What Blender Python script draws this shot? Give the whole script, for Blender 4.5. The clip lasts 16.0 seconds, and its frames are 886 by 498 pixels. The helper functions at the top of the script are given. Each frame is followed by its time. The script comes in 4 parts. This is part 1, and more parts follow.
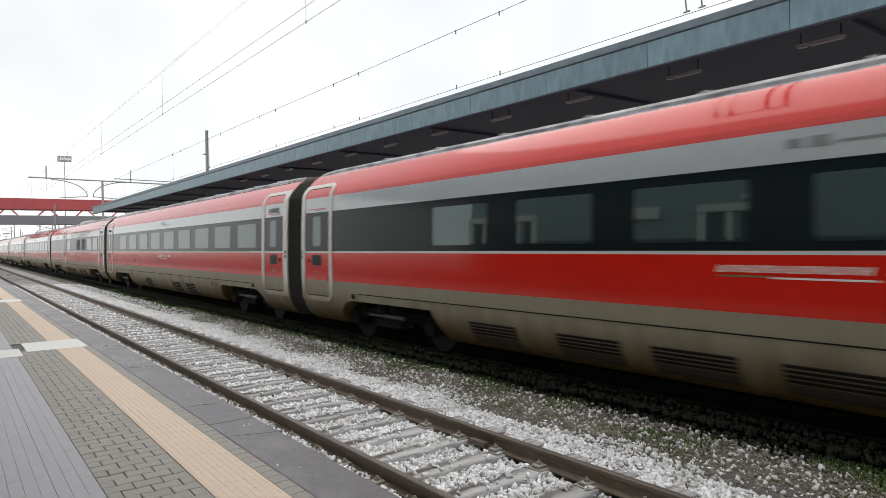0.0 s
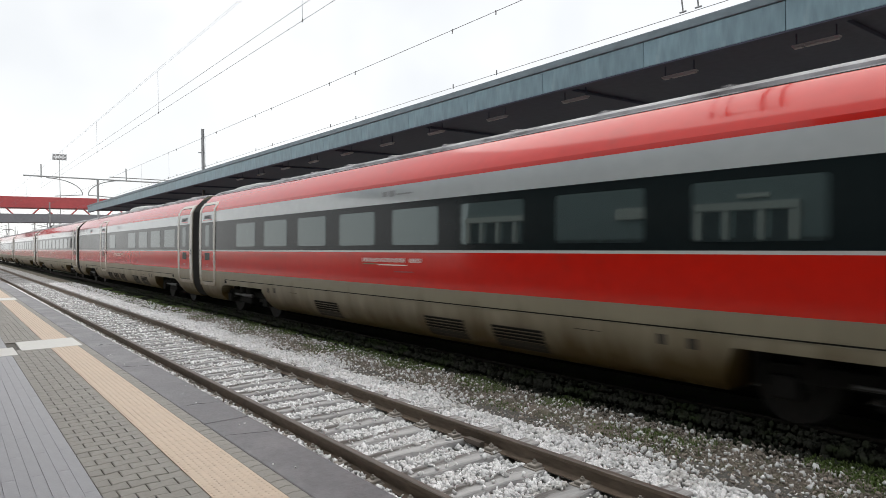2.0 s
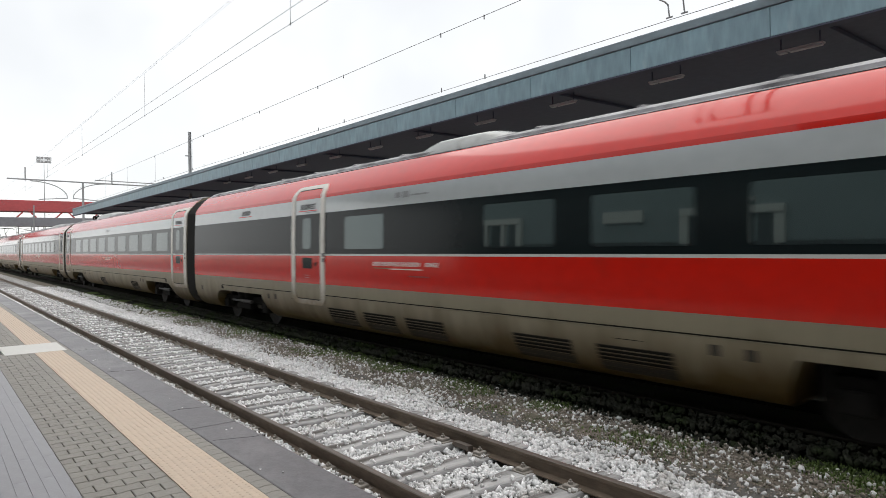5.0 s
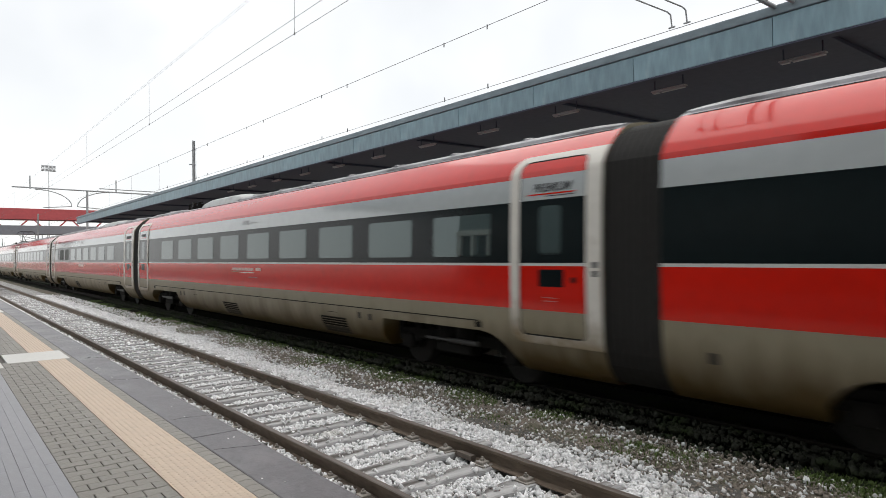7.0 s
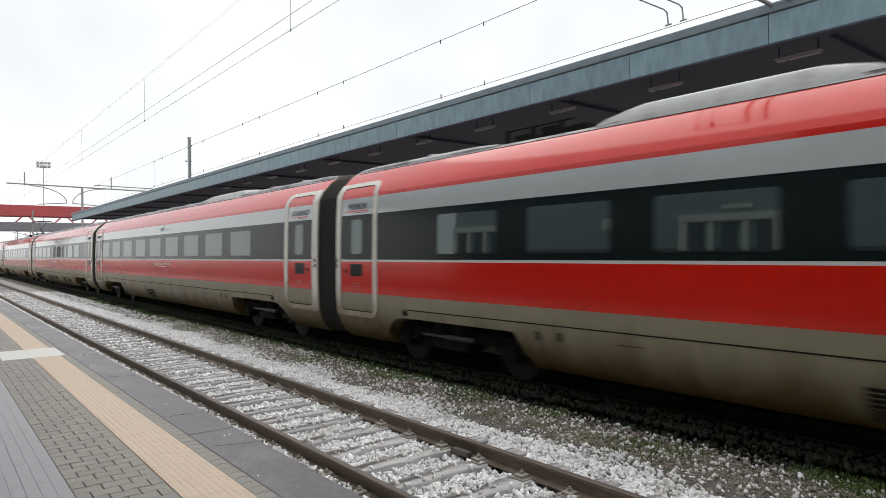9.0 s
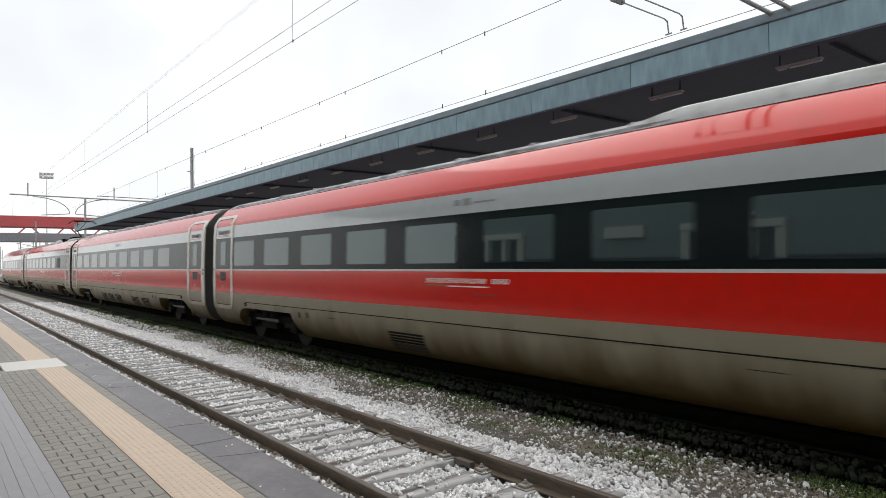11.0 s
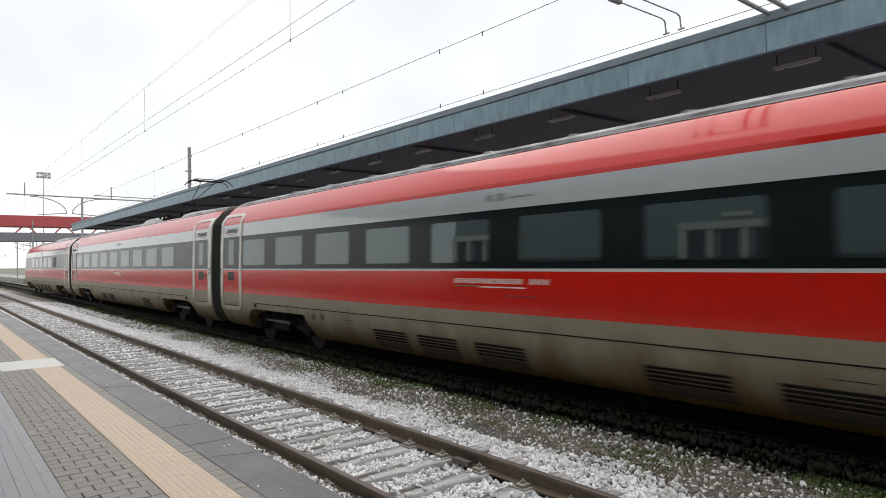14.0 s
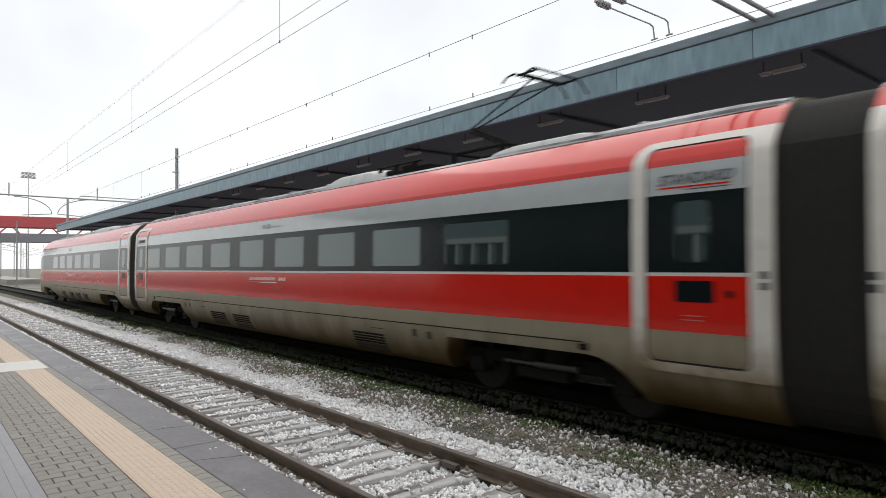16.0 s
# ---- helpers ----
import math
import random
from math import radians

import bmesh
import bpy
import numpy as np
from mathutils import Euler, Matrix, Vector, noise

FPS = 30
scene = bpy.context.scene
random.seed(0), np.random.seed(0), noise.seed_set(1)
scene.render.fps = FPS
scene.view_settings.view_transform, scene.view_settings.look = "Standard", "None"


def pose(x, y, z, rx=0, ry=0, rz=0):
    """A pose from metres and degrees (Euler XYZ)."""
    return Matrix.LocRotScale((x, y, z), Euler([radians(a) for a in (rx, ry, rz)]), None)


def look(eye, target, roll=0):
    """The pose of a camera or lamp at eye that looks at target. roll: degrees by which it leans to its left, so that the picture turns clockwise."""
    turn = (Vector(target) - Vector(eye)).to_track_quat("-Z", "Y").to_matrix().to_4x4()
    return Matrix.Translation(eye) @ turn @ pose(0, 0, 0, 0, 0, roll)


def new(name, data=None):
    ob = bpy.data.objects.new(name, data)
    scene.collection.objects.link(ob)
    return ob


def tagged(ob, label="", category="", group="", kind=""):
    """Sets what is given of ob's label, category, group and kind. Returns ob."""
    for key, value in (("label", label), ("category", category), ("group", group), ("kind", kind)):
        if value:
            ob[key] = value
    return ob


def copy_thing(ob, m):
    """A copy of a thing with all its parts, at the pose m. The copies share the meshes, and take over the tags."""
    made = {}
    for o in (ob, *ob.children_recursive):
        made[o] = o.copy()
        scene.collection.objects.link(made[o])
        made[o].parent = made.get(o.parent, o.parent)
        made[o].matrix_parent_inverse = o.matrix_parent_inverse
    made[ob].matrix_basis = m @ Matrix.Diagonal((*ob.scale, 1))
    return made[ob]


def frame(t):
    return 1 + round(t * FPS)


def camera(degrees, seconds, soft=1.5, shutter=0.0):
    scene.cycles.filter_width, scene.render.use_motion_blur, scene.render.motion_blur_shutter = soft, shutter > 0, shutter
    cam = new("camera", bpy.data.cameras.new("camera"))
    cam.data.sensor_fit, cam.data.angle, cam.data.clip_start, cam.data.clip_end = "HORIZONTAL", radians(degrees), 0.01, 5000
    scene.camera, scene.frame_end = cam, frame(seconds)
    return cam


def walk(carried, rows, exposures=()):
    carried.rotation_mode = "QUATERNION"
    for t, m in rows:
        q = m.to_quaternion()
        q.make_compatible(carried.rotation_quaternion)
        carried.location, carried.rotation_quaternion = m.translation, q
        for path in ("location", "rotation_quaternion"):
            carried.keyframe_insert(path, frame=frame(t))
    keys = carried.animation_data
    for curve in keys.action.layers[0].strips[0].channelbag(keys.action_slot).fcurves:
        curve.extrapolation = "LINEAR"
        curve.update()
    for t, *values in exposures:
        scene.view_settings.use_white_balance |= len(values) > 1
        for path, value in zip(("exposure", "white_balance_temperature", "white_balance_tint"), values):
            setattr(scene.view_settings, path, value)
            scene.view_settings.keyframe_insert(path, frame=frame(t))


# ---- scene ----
# World: y runs along the tracks, x across them, z = 0 is the top of the rails.
EYE_Z = 2.12
cam = camera(68.58, 16.0, soft=0.8, shutter=0.45)
TURNS = [(0.0, 89.51, 0.91, -37.18), (0.5, 89.58, 0.71, -37.36), (1.0, 89.70, 0.63, -37.58), (1.5, 89.47, 0.80, -37.65),
         (2.0, 89.44, 0.79, -37.51), (2.5, 89.31, 0.92, -37.86), (3.0, 89.46, 0.97, -38.12), (3.5, 89.50, 0.66, -38.29),
         (4.0, 89.59, 0.80, -38.49), (6.5, 90.15, 0.67, -38.38), (7.0, 90.53, 0.70, -38.28), (7.5, 89.91, 0.59, -38.44),
         (8.0, 90.12, 0.63, -38.64), (8.5, 90.20, 0.65, -38.51), (9.0, 90.27, 0.65, -38.61), (11.5, 91.14, 0.94, -38.35),
         (12.0, 91.06, 1.06, -38.38), (12.5, 91.17, 0.84, -38.54), (13.0, 90.99, 1.04, -38.60), (13.5, 91.15, 0.86, -38.75),
         (14.0, 91.04, 0.88, -38.62), (14.5, 91.17, 0.85, -38.97), (15.0, 91.36, 0.67, -39.16), (15.5, 91.25, 0.60, -39.45),
         (16.0, 91.28, 0.61, -39.62)]
walk(cam, [(t, pose(0, 0, EYE_Z, a, b, c)) for t, a, b, c in TURNS])

# ---- sky and light: bright overcast ----
world = bpy.data.worlds.new("overcast_sky")
scene.world = world
world.use_nodes = True
wn, wl = world.node_tree.nodes, world.node_tree.links
wn.clear()
sky = wn.new("ShaderNodeTexSky")
sky.sky_type, sky.sun_disc = "NISHITA", False
sky.sun_elevation, sky.sun_rotation = radians(64), radians(59)
sky_gain = wn.new("ShaderNodeVectorMath")
sky_gain.operation = "SCALE"
sky_gain.inputs["Scale"].default_value = 0.12
coord = wn.new("ShaderNodeTexCoord")
cloud = wn.new("ShaderNodeTexNoise")
cloud.inputs["Scale"].default_value, cloud.inputs["Detail"].default_value = 2.6, 4.0
ramp = wn.new("ShaderNodeValToRGB")
ramp.color_ramp.elements[0].position, ramp.color_ramp.elements[0].color = 0.36, (0.965, 0.985, 1.0, 1)
ramp.color_ramp.elements[1].position, ramp.color_ramp.elements[1].color = 0.56, (1.12, 1.13, 1.13, 1)
mixer = wn.new("ShaderNodeMix")
mixer.data_type = "RGBA"
mixer.inputs["Factor"].default_value = 0.90
back = wn.new("ShaderNodeBackground")
back.inputs["Strength"].default_value = 1.0
out = wn.new("ShaderNodeOutputWorld")
wl.new(sky.outputs["Color"], sky_gain.inputs[0])
wl.new(coord.outputs["Generated"], cloud.inputs["Vector"])
wl.new(cloud.outputs["Fac"], ramp.inputs["Fac"])
wl.new(sky_gain.outputs["Vector"], mixer.inputs["A"])
wl.new(ramp.outputs["Color"], mixer.inputs["B"])
wl.new(mixer.outputs["Result"], back.inputs["Color"])
wl.new(back.outputs["Background"], out.inputs["Surface"])
sun = new("sun", bpy.data.lights.new("sun", "SUN"))
sun.data.energy, sun.data.angle, sun.data.color = 1.4, radians(75), (1.0, 0.97, 0.92)
sun.matrix_world = look((25, 15, 60), (0, 0, 0))


# ---- materials ----
def paint(name, colour, rough=0.5, metal=0.0, vary=0.18, scale=6.0, bump=0.0, bump_scale=60.0, dirt=None, dirt_low=None,
          ior=1.5, coat=0.0, stretch=(1, 1, 1), piece=0.0, rough_vary=0.1):
    """Two scales of colour variation, relief, optional dirt patches; dirt_low=(z0, z1): road dirt that thins out upwards."""
    m = bpy.data.materials.new(name)
    m.use_nodes = True
    n, l = m.node_tree.nodes, m.node_tree.links
    b = n["Principled BSDF"]
    b.inputs["Roughness"].default_value, b.inputs["Metallic"].default_value = rough, metal
    b.inputs["IOR"].default_value = ior
    b.inputs["Coat Weight"].default_value, b.inputs["Coat Roughness"].default_value = coat, 0.06
    tc = n.new("ShaderNodeTexCoord")
    mp = n.new("ShaderNodeMapping")
    mp.inputs["Scale"].default_value = stretch
    l.new(tc.outputs["Object"], mp.inputs["Vector"])
    big, fine = n.new("ShaderNodeTexNoise"), n.new("ShaderNodeTexNoise")
    big.inputs["Scale"].default_value, big.inputs["Detail"].default_value = scale * 0.2, 5
    fine.inputs["Scale"].default_value, fine.inputs["Detail"].default_value = scale * 3.0, 6
    for t in (big, fine):
        l.new(mp.outputs["Vector"], t.inputs["Vector"])
    mean = n.new("ShaderNodeMath")
    mean.operation = "ADD"
    l.new(big.outputs["Fac"], mean.inputs[0])
    l.new(fine.outputs["Fac"], mean.inputs[1])
    last = mean.outputs[0]
    if piece:
        info, add = n.new("ShaderNodeObjectInfo"), n.new("ShaderNodeMath")
        geo, both = n.new("ShaderNodeNewGeometry"), n.new("ShaderNodeMath")
        l.new(info.outputs["Random"], both.inputs[0])
        l.new(geo.outputs["Random Per Island"], both.inputs[1])
        add.operation, add.inputs[1].default_value = "MULTIPLY_ADD", piece
        l.new(both.outputs[0], add.inputs[0])
        l.new(last, add.inputs[2])
        last = add.outputs[0]
    gain = n.new("ShaderNodeMapRange")
    gain.inputs["From Min"].default_value, gain.inputs["From Max"].default_value = 0.6, 1.4 + 2 * piece
    gain.inputs["To Min"].default_value, gain.inputs["To Max"].default_value = 1 - vary, 1 + vary
    l.new(last, gain.inputs["Value"])
    tint = n.new("ShaderNodeVectorMath")
    tint.operation = "SCALE"
    tint.inputs[0].default_value = colour
    l.new(gain.outputs["Result"], tint.inputs["Scale"])
    col = tint.outputs["Vector"]
    if dirt:
        dcol, low, high, dscale = dirt
        patch, rng, mx = n.new("ShaderNodeTexNoise"), n.new("ShaderNodeMapRange"), n.new("ShaderNodeMix")
        patch.inputs["Scale"].default_value, patch.inputs["Detail"].default_value = dscale, 7
        patch.inputs["Roughness"].default_value = 0.65
        l.new(mp.outputs["Vector"], patch.inputs["Vector"])
        rng.inputs["From Min"].default_value, rng.inputs["From Max"].default_value = low, high
        mx.data_type = "RGBA"
        source = patch.outputs["Fac"]
        if dirt_low:
            sep, up, mul = n.new("ShaderNodeSeparateXYZ"), n.new("ShaderNodeMapRange"), n.new("ShaderNodeMath")
            l.new(tc.outputs["Object"], sep.inputs[0])
            l.new(sep.outputs["Z"], up.inputs["Value"])
            up.inputs["From Min"].default_value, up.inputs["From Max"].default_value = dirt_low
            up.inputs["To Min"].default_value, up.inputs["To Max"].default_value = 0.58, -0.16
            mul.operation = "ADD"
            l.new(up.outputs["Result"], mul.inputs[0])
            l.new(patch.outputs["Fac"], mul.inputs[1])
            source = mul.outputs[0]
        l.new(source, rng.inputs["Value"])
        l.new(rng.outputs["Result"], mx.inputs["Factor"])
        l.new(col, mx.inputs["A"])
        mx.inputs["B"].default_value = (*dcol, 1)
        col = mx.outputs["Result"]
    l.new(col, b.inputs["Base Color"])
    rr = n.new("ShaderNodeMapRange")
    rr.inputs["To Min"].default_value, rr.inputs["To Max"].default_value = max(rough - rough_vary, 0.02), min(rough + rough_vary, 1)
    l.new(big.outputs["Fac"], rr.inputs["Value"])
    l.new(rr.outputs["Result"], b.inputs["Roughness"])
    if bump:
        bt, bn = n.new("ShaderNodeTexNoise"), n.new("ShaderNodeBump")
        bt.inputs["Scale"].default_value, bt.inputs["Detail"].default_value = bump_scale, 5
        l.new(mp.outputs["Vector"], bt.inputs["Vector"])
        bn.inputs["Strength"].default_value, bn.inputs["Distance"].default_value = bump, 0.02
        l.new(bt.outputs["Fac"], bn.inputs["Height"])
        l.new(bn.outputs["Normal"], b.inputs["Normal"])
    return m


RED = paint("red_coach_paint", (0.575, 0.011, 0.003), 0.13, vary=0.10, scale=2, ior=1.47, coat=0.25, rough_vary=0.05,
            dirt=((0.24, 0.030, 0.018), 0.62, 0.98, 1.4))
GREY = paint("grey_coach_paint", (0.43, 0.455, 0.455), 0.14, vary=0.08, scale=2, coat=0.6, rough_vary=0.05)
SKIRT = paint("grey_skirt_paint", (0.240, 0.207, 0.140), 0.48, vary=0.12, scale=3, rough_vary=0.08,
              dirt=((0.080, 0.049, 0.011), 0.44, 0.95, 1.3), dirt_low=(0.33, 1.2), stretch=(1, 1.6, 0.22))
LINE = paint("pale_stripe", (0.55, 0.55, 0.53), 0.35, vary=0.06)
BLACK = paint("black_window_band", (0.006, 0.010, 0.011), 0.16, vary=0.2, scale=2, ior=1.27, rough_vary=0.06)
PANE = paint("tinted_window_glass", (0.018, 0.026, 0.027), 0.03, vary=0.15, scale=1, ior=1.85, rough_vary=0.015)
PANE.node_tree.nodes["Principled BSDF"].inputs["Specular Tint"].default_value = (0.78, 0.96, 0.95, 1)
# Dark blotches paint in both grime and the roof strip's marbled reflections.
ROOF = paint("roof_grey", (0.34, 0.335, 0.35), 0.38, vary=0.30, scale=4, dirt=((0.07, 0.065, 0.07), 0.44, 0.62, 2.2), stretch=(1, 0.6, 1))
FAIRING = paint("pale_roof_fairing", (0.40, 0.41, 0.40), 0.35, vary=0.15, scale=4, dirt=((0.14, 0.13, 0.12), 0.52, 0.72, 2.0))
FRAME = paint("pale_door_surround", (0.66, 0.63, 0.57), 0.35, vary=0.08, scale=4,
              dirt=((0.19, 0.135, 0.065), 0.46, 0.95, 1.9), dirt_low=(0.55, 1.6))
RUBBER = paint("dark_bellows_rubber", (0.018, 0.0168, 0.0152), 0.8, ior=1.35, vary=0.25, scale=4, bump=0.2, bump_scale=30)
# Near black, so that on the bogies the underfloor shade is in the colour.
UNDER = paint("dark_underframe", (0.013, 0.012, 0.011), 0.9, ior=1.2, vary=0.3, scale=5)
LETTER = paint("dark_lettering", (0.05, 0.05, 0.055), 0.4, vary=0.05)
PALE = paint("pale_lettering", (0.72, 0.68, 0.62), 0.4, vary=0.05)
MARK = paint("faint_grey_mark", (0.19, 0.195, 0.195), 0.35, vary=0.1)
GREENMARK = paint("green_mark", (0.04, 0.20, 0.07), 0.4, vary=0.05)

RAILSIDE = paint("rusty_rail_steel", (0.165, 0.125, 0.092), 0.7, 0.2, vary=0.4, scale=10, bump=0.3, bump_scale=80, stretch=(1, 0.25, 1))
RAILTOP = paint("dull_rail_head", (0.12, 0.098, 0.082), 0.5, 0.3, vary=0.3, scale=6, stretch=(1, 0.1, 1))
SLEEPER = paint("weathered_grey_sleeper", (0.36, 0.355, 0.352), 0.85, vary=0.65, scale=9, bump=0.7, bump_scale=25, stretch=(0.12, 1, 1),
                dirt=((0.09, 0.08, 0.072), 0.46, 0.64, 6), piece=0.5)
STONE = paint("pale_ballast_stone", (0.82, 0.815, 0.815), 0.88, vary=0.62, scale=12, bump=0.3, piece=0.8, dirt=((0.42, 0.39, 0.34), 0.54, 0.82, 1.6))
PEBBLE = paint("dull_earth_pebble", (0.27, 0.235, 0.20), 0.9, vary=0.6, scale=12, bump=0.3, piece=0.8)
# Kept dark so the shade in gaps between pale stones is in the colour.
BED = paint("gap_shade_bed", (0.12, 0.115, 0.108), 0.95, vary=0.55, scale=22, bump=1.0, bump_scale=24,
            dirt=((0.10, 0.095, 0.075), 0.45, 0.65, 14))
FARBED = paint("pale_ballast_bed", (0.40, 0.395, 0.385), 0.95, vary=0.6, scale=16, bump=1.0, bump_scale=18, dirt=((0.16, 0.15, 0.13), 0.5, 0.7, 8))
EARTH = paint("stony_earth", (0.190, 0.160, 0.130), 0.95, vary=0.40, scale=9, bump=0.8, bump_scale=26,
              dirt=((0.072, 0.088, 0.036), 0.46, 0.62, 2.2))
# Green-tinged ballast whose near-black colour holds the shade beneath the train.
SHADED_BALLAST = paint("shaded_ballast", (0.040, 0.041, 0.033), 0.95, ior=1.2, vary=0.45, scale=14, bump=0.9, bump_scale=26,
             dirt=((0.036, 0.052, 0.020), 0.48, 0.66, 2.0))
CLIPSTEEL = paint("dusty_fastening_steel", (0.29, 0.265, 0.235), 0.75, 0.2, vary=0.35, scale=12)
GROUND = paint("distant_ground", (0.20, 0.195, 0.17), 0.95, vary=0.35, scale=2, bump=0.5, bump_scale=10,
               dirt=((0.08, 0.09, 0.045), 0.50, 0.68, 0.6))
WEED = paint("weed_leaves", (0.115, 0.170, 0.040), 0.7, vary=0.35, scale=3, piece=0.4)
PAVER = paint("beige_grey_pavers", (0.270, 0.254, 0.226), 0.6, vary=0.22, scale=8, bump=0.25, bump_scale=120, piece=0.35,
              dirt=((0.22, 0.215, 0.17), 0.55, 0.78, 3))
JOINT = paint("dark_paving_joint", (0.115, 0.108, 0.095), 0.9, vary=0.3, scale=10)
TACTILE = paint("buff_tactile_tile", (0.60, 0.475, 0.365), 0.55, vary=0.12, scale=5, bump=0.15, bump_scale=140, piece=0.15,
                dirt=((0.48, 0.395, 0.31), 0.48, 0.75, 1.6))
SLAB = paint("damp_grey_edge_slab", (0.102, 0.095, 0.103), 0.36, vary=0.42, scale=7, bump=0.12, bump_scale=90,
             dirt=((0.165, 0.156, 0.163), 0.52, 0.70, 1.3), rough_vary=0.20)
RIB = paint("grey_ribbed_paving", (0.275, 0.272, 0.290), 0.40, vary=0.18, scale=4, bump=0.15, bump_scale=90, piece=0.12,
            dirt=((0.25, 0.25, 0.265), 0.50, 0.72, 1.1), stretch=(1, 0.4, 1), rough_vary=0.14)
WHITE = paint("worn_white_paving", (0.66, 0.65, 0.62), 0.6, vary=0.10, scale=6)
CONCRETE = paint("concrete", (0.33, 0.32, 0.30), 0.85, vary=0.2, scale=3, bump=0.3, bump_scale=40)
TEAL = paint("weathered_teal_fascia", (0.195, 0.300, 0.345), 0.42, vary=0.40, scale=3, stretch=(1, 1, 0.22), piece=0.15,
             dirt=((0.33, 0.41, 0.44), 0.54, 0.74, 1.7))
CAPPING = paint("dark_slate_capping", (0.190, 0.245, 0.275), 0.5, vary=0.3, scale=3, stretch=(1, 0.3, 1))
DARK_PLATFORM = paint("dark_unseen_platform", (0.085, 0.083, 0.085), 0.85, vary=0.25, scale=6, bump=0.3, bump_scale=60)
DARK_FRONT = paint("dark_station_front", (0.045, 0.048, 0.050), 0.6, vary=0.2, scale=3)
PLASTER = paint("white_arcade_plaster", (0.80, 0.78, 0.72), 0.8, vary=0.06, scale=2)
UPPERWALL = paint("grey_green_upper_wall", (0.30, 0.35, 0.35), 0.8, vary=0.15, scale=2)
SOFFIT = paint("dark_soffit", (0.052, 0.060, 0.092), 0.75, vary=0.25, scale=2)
FIXTURE = paint("pale_lamp_housing", (0.36, 0.36, 0.37), 0.5, vary=0.05)
# Galvanised grey, lightened further for the sky flare over the far masts.
MAST = paint("galvanised_mast", (0.36, 0.365, 0.37), 0.6, 0.3, vary=0.15, scale=3)
# Grey raised for the glare that washes out wires against the sky.
WIRE = paint("dull_copper_wire", (0.22, 0.22, 0.225), 0.6, 0.4, vary=0.1)
# Both bridge paints are lightened; the pale distance haze is in their colour.
BRIDGERED = paint("haze_paled_red_cladding", (0.50, 0.085, 0.09), 0.55, vary=0.15, scale=1)
BRIDGEGREY = paint("haze_paled_grey_beam", (0.23, 0.23, 0.25), 0.7, vary=0.15, scale=1)
FACADE = paint("cream_station_plaster", (0.50, 0.49, 0.44), 0.8, vary=0.12, scale=2, bump=0.1)


# ---- mesh helpers ----
def box(bm, x0, x1, y0, y1, z0, z1, bevel=0.0):
    r = bmesh.ops.create_cube(bm, size=1, matrix=Matrix.Translation(((x0 + x1) / 2, (y0 + y1) / 2, (z0 + z1) / 2)) @
                              Matrix.Diagonal((x1 - x0, y1 - y0, z1 - z0, 1)))
    if bevel:
        edges = list({e for v in r["verts"] for e in v.link_edges})
        bmesh.ops.bevel(bm, geom=edges, offset=bevel, segments=2, affect="EDGES", profile=0.5)


def rod(bm, a, b, r, seg=8, r2=None):
    a, b = Vector(a), Vector(b)
    m = Matrix.Translation((a + b) / 2) @ (b - a).to_track_quat("Z", "Y").to_matrix().to_4x4()
    bmesh.ops.create_cone(bm, cap_ends=True, segments=seg, radius1=r, radius2=r if r2 is None else r2, depth=(b - a).length, matrix=m)


def tube(bm, pts, r, seg=6):
    for a, b in zip(pts, pts[1:]):
        rod(bm, a, b, r, seg)


def finish(bm, name, mats, smooth=False):
    bmesh.ops.recalc_face_normals(bm, faces=bm.faces)
    me = bpy.data.meshes.new(name)
    bm.to_mesh(me)
    bm.free()
    for m in (mats if isinstance(mats, (list, tuple)) else [mats]):
        me.materials.append(m)
    if smooth:
        me.shade_smooth()
    return me


def part(name, bm, material, parent, label="", smooth=False, at=(0, 0, 0)):
    ob = new(name, bm if isinstance(bm, bpy.types.Mesh) else finish(bm, name, material, smooth))
    ob.location = at
    ob.parent = parent
    if label:
        ob["label"] = label
    return ob


def setting(name, bm, material, label, category, kind="structure", smooth=False):
    return tagged(new(name, finish(bm, name, material, smooth)), label, category, kind=kind)


def boxes(*specs, bevel=0.0):
    bm = bmesh.new()
    for s in specs:
        box(bm, *s, bevel=bevel)
    return bm


def raw_mesh(name, verts, faces, material):
    me = bpy.data.meshes.new(name)
    me.from_pydata(verts, [], faces)
    me.materials.append(material)
    me.update()
    return me


# ---- ground ----
NEAR_C, TRAIN_C, GAUGE = 4.047, 8.50, 1.505
PLAT_Z = 0.45
bm = bmesh.new()
bmesh.ops.create_grid(bm, x_segments=60, y_segments=60, size=1500, matrix=Matrix.Translation((0, 600, -0.42)))
setting("ground", bm, GROUND, "flat stony railway land with sparse weeds", "ground")


def strip(name, x0, x1, y0, y1, z, material, label, category, amp=0.03, step=0.35, edge=0.0):
    nx, ny = max(2, int((x1 - x0) / step)), int((y1 - y0) / step)
    vs, fs = [], []
    for j in range(ny + 1):
        for i in range(nx + 1):
            x, y = x0 + (x1 - x0) * i / nx, y0 + (y1 - y0) * j / ny
            drop = edge if i in (0, nx) else 0
            vs.append((x, y, z - drop + amp * noise.noise((x * 1.3, y * 1.3, 0)) + amp * 0.5 * noise.noise((x * 4, y * 4, 3))))
    for j in range(ny):
        for i in range(nx):
            a = j * (nx + 1) + i
            fs.append((a, a + 1, a + nx + 2, a + nx + 1))
    return tagged(new(name, raw_mesh(name, vs, fs, material)), label, category, kind="structure")


strip("ballast_bed_near", 2.0, 6.25, -8, 49, -0.235, BED, "stone bed under the near track, dark for gap shade", "ballast", 0.02, 0.3)
strip("ballast_bed_distant", 2.0, 6.25, 49, 190, -0.220, FARBED, "pale crushed stone along the empty track far off", "ballast", 0.05, 0.5)
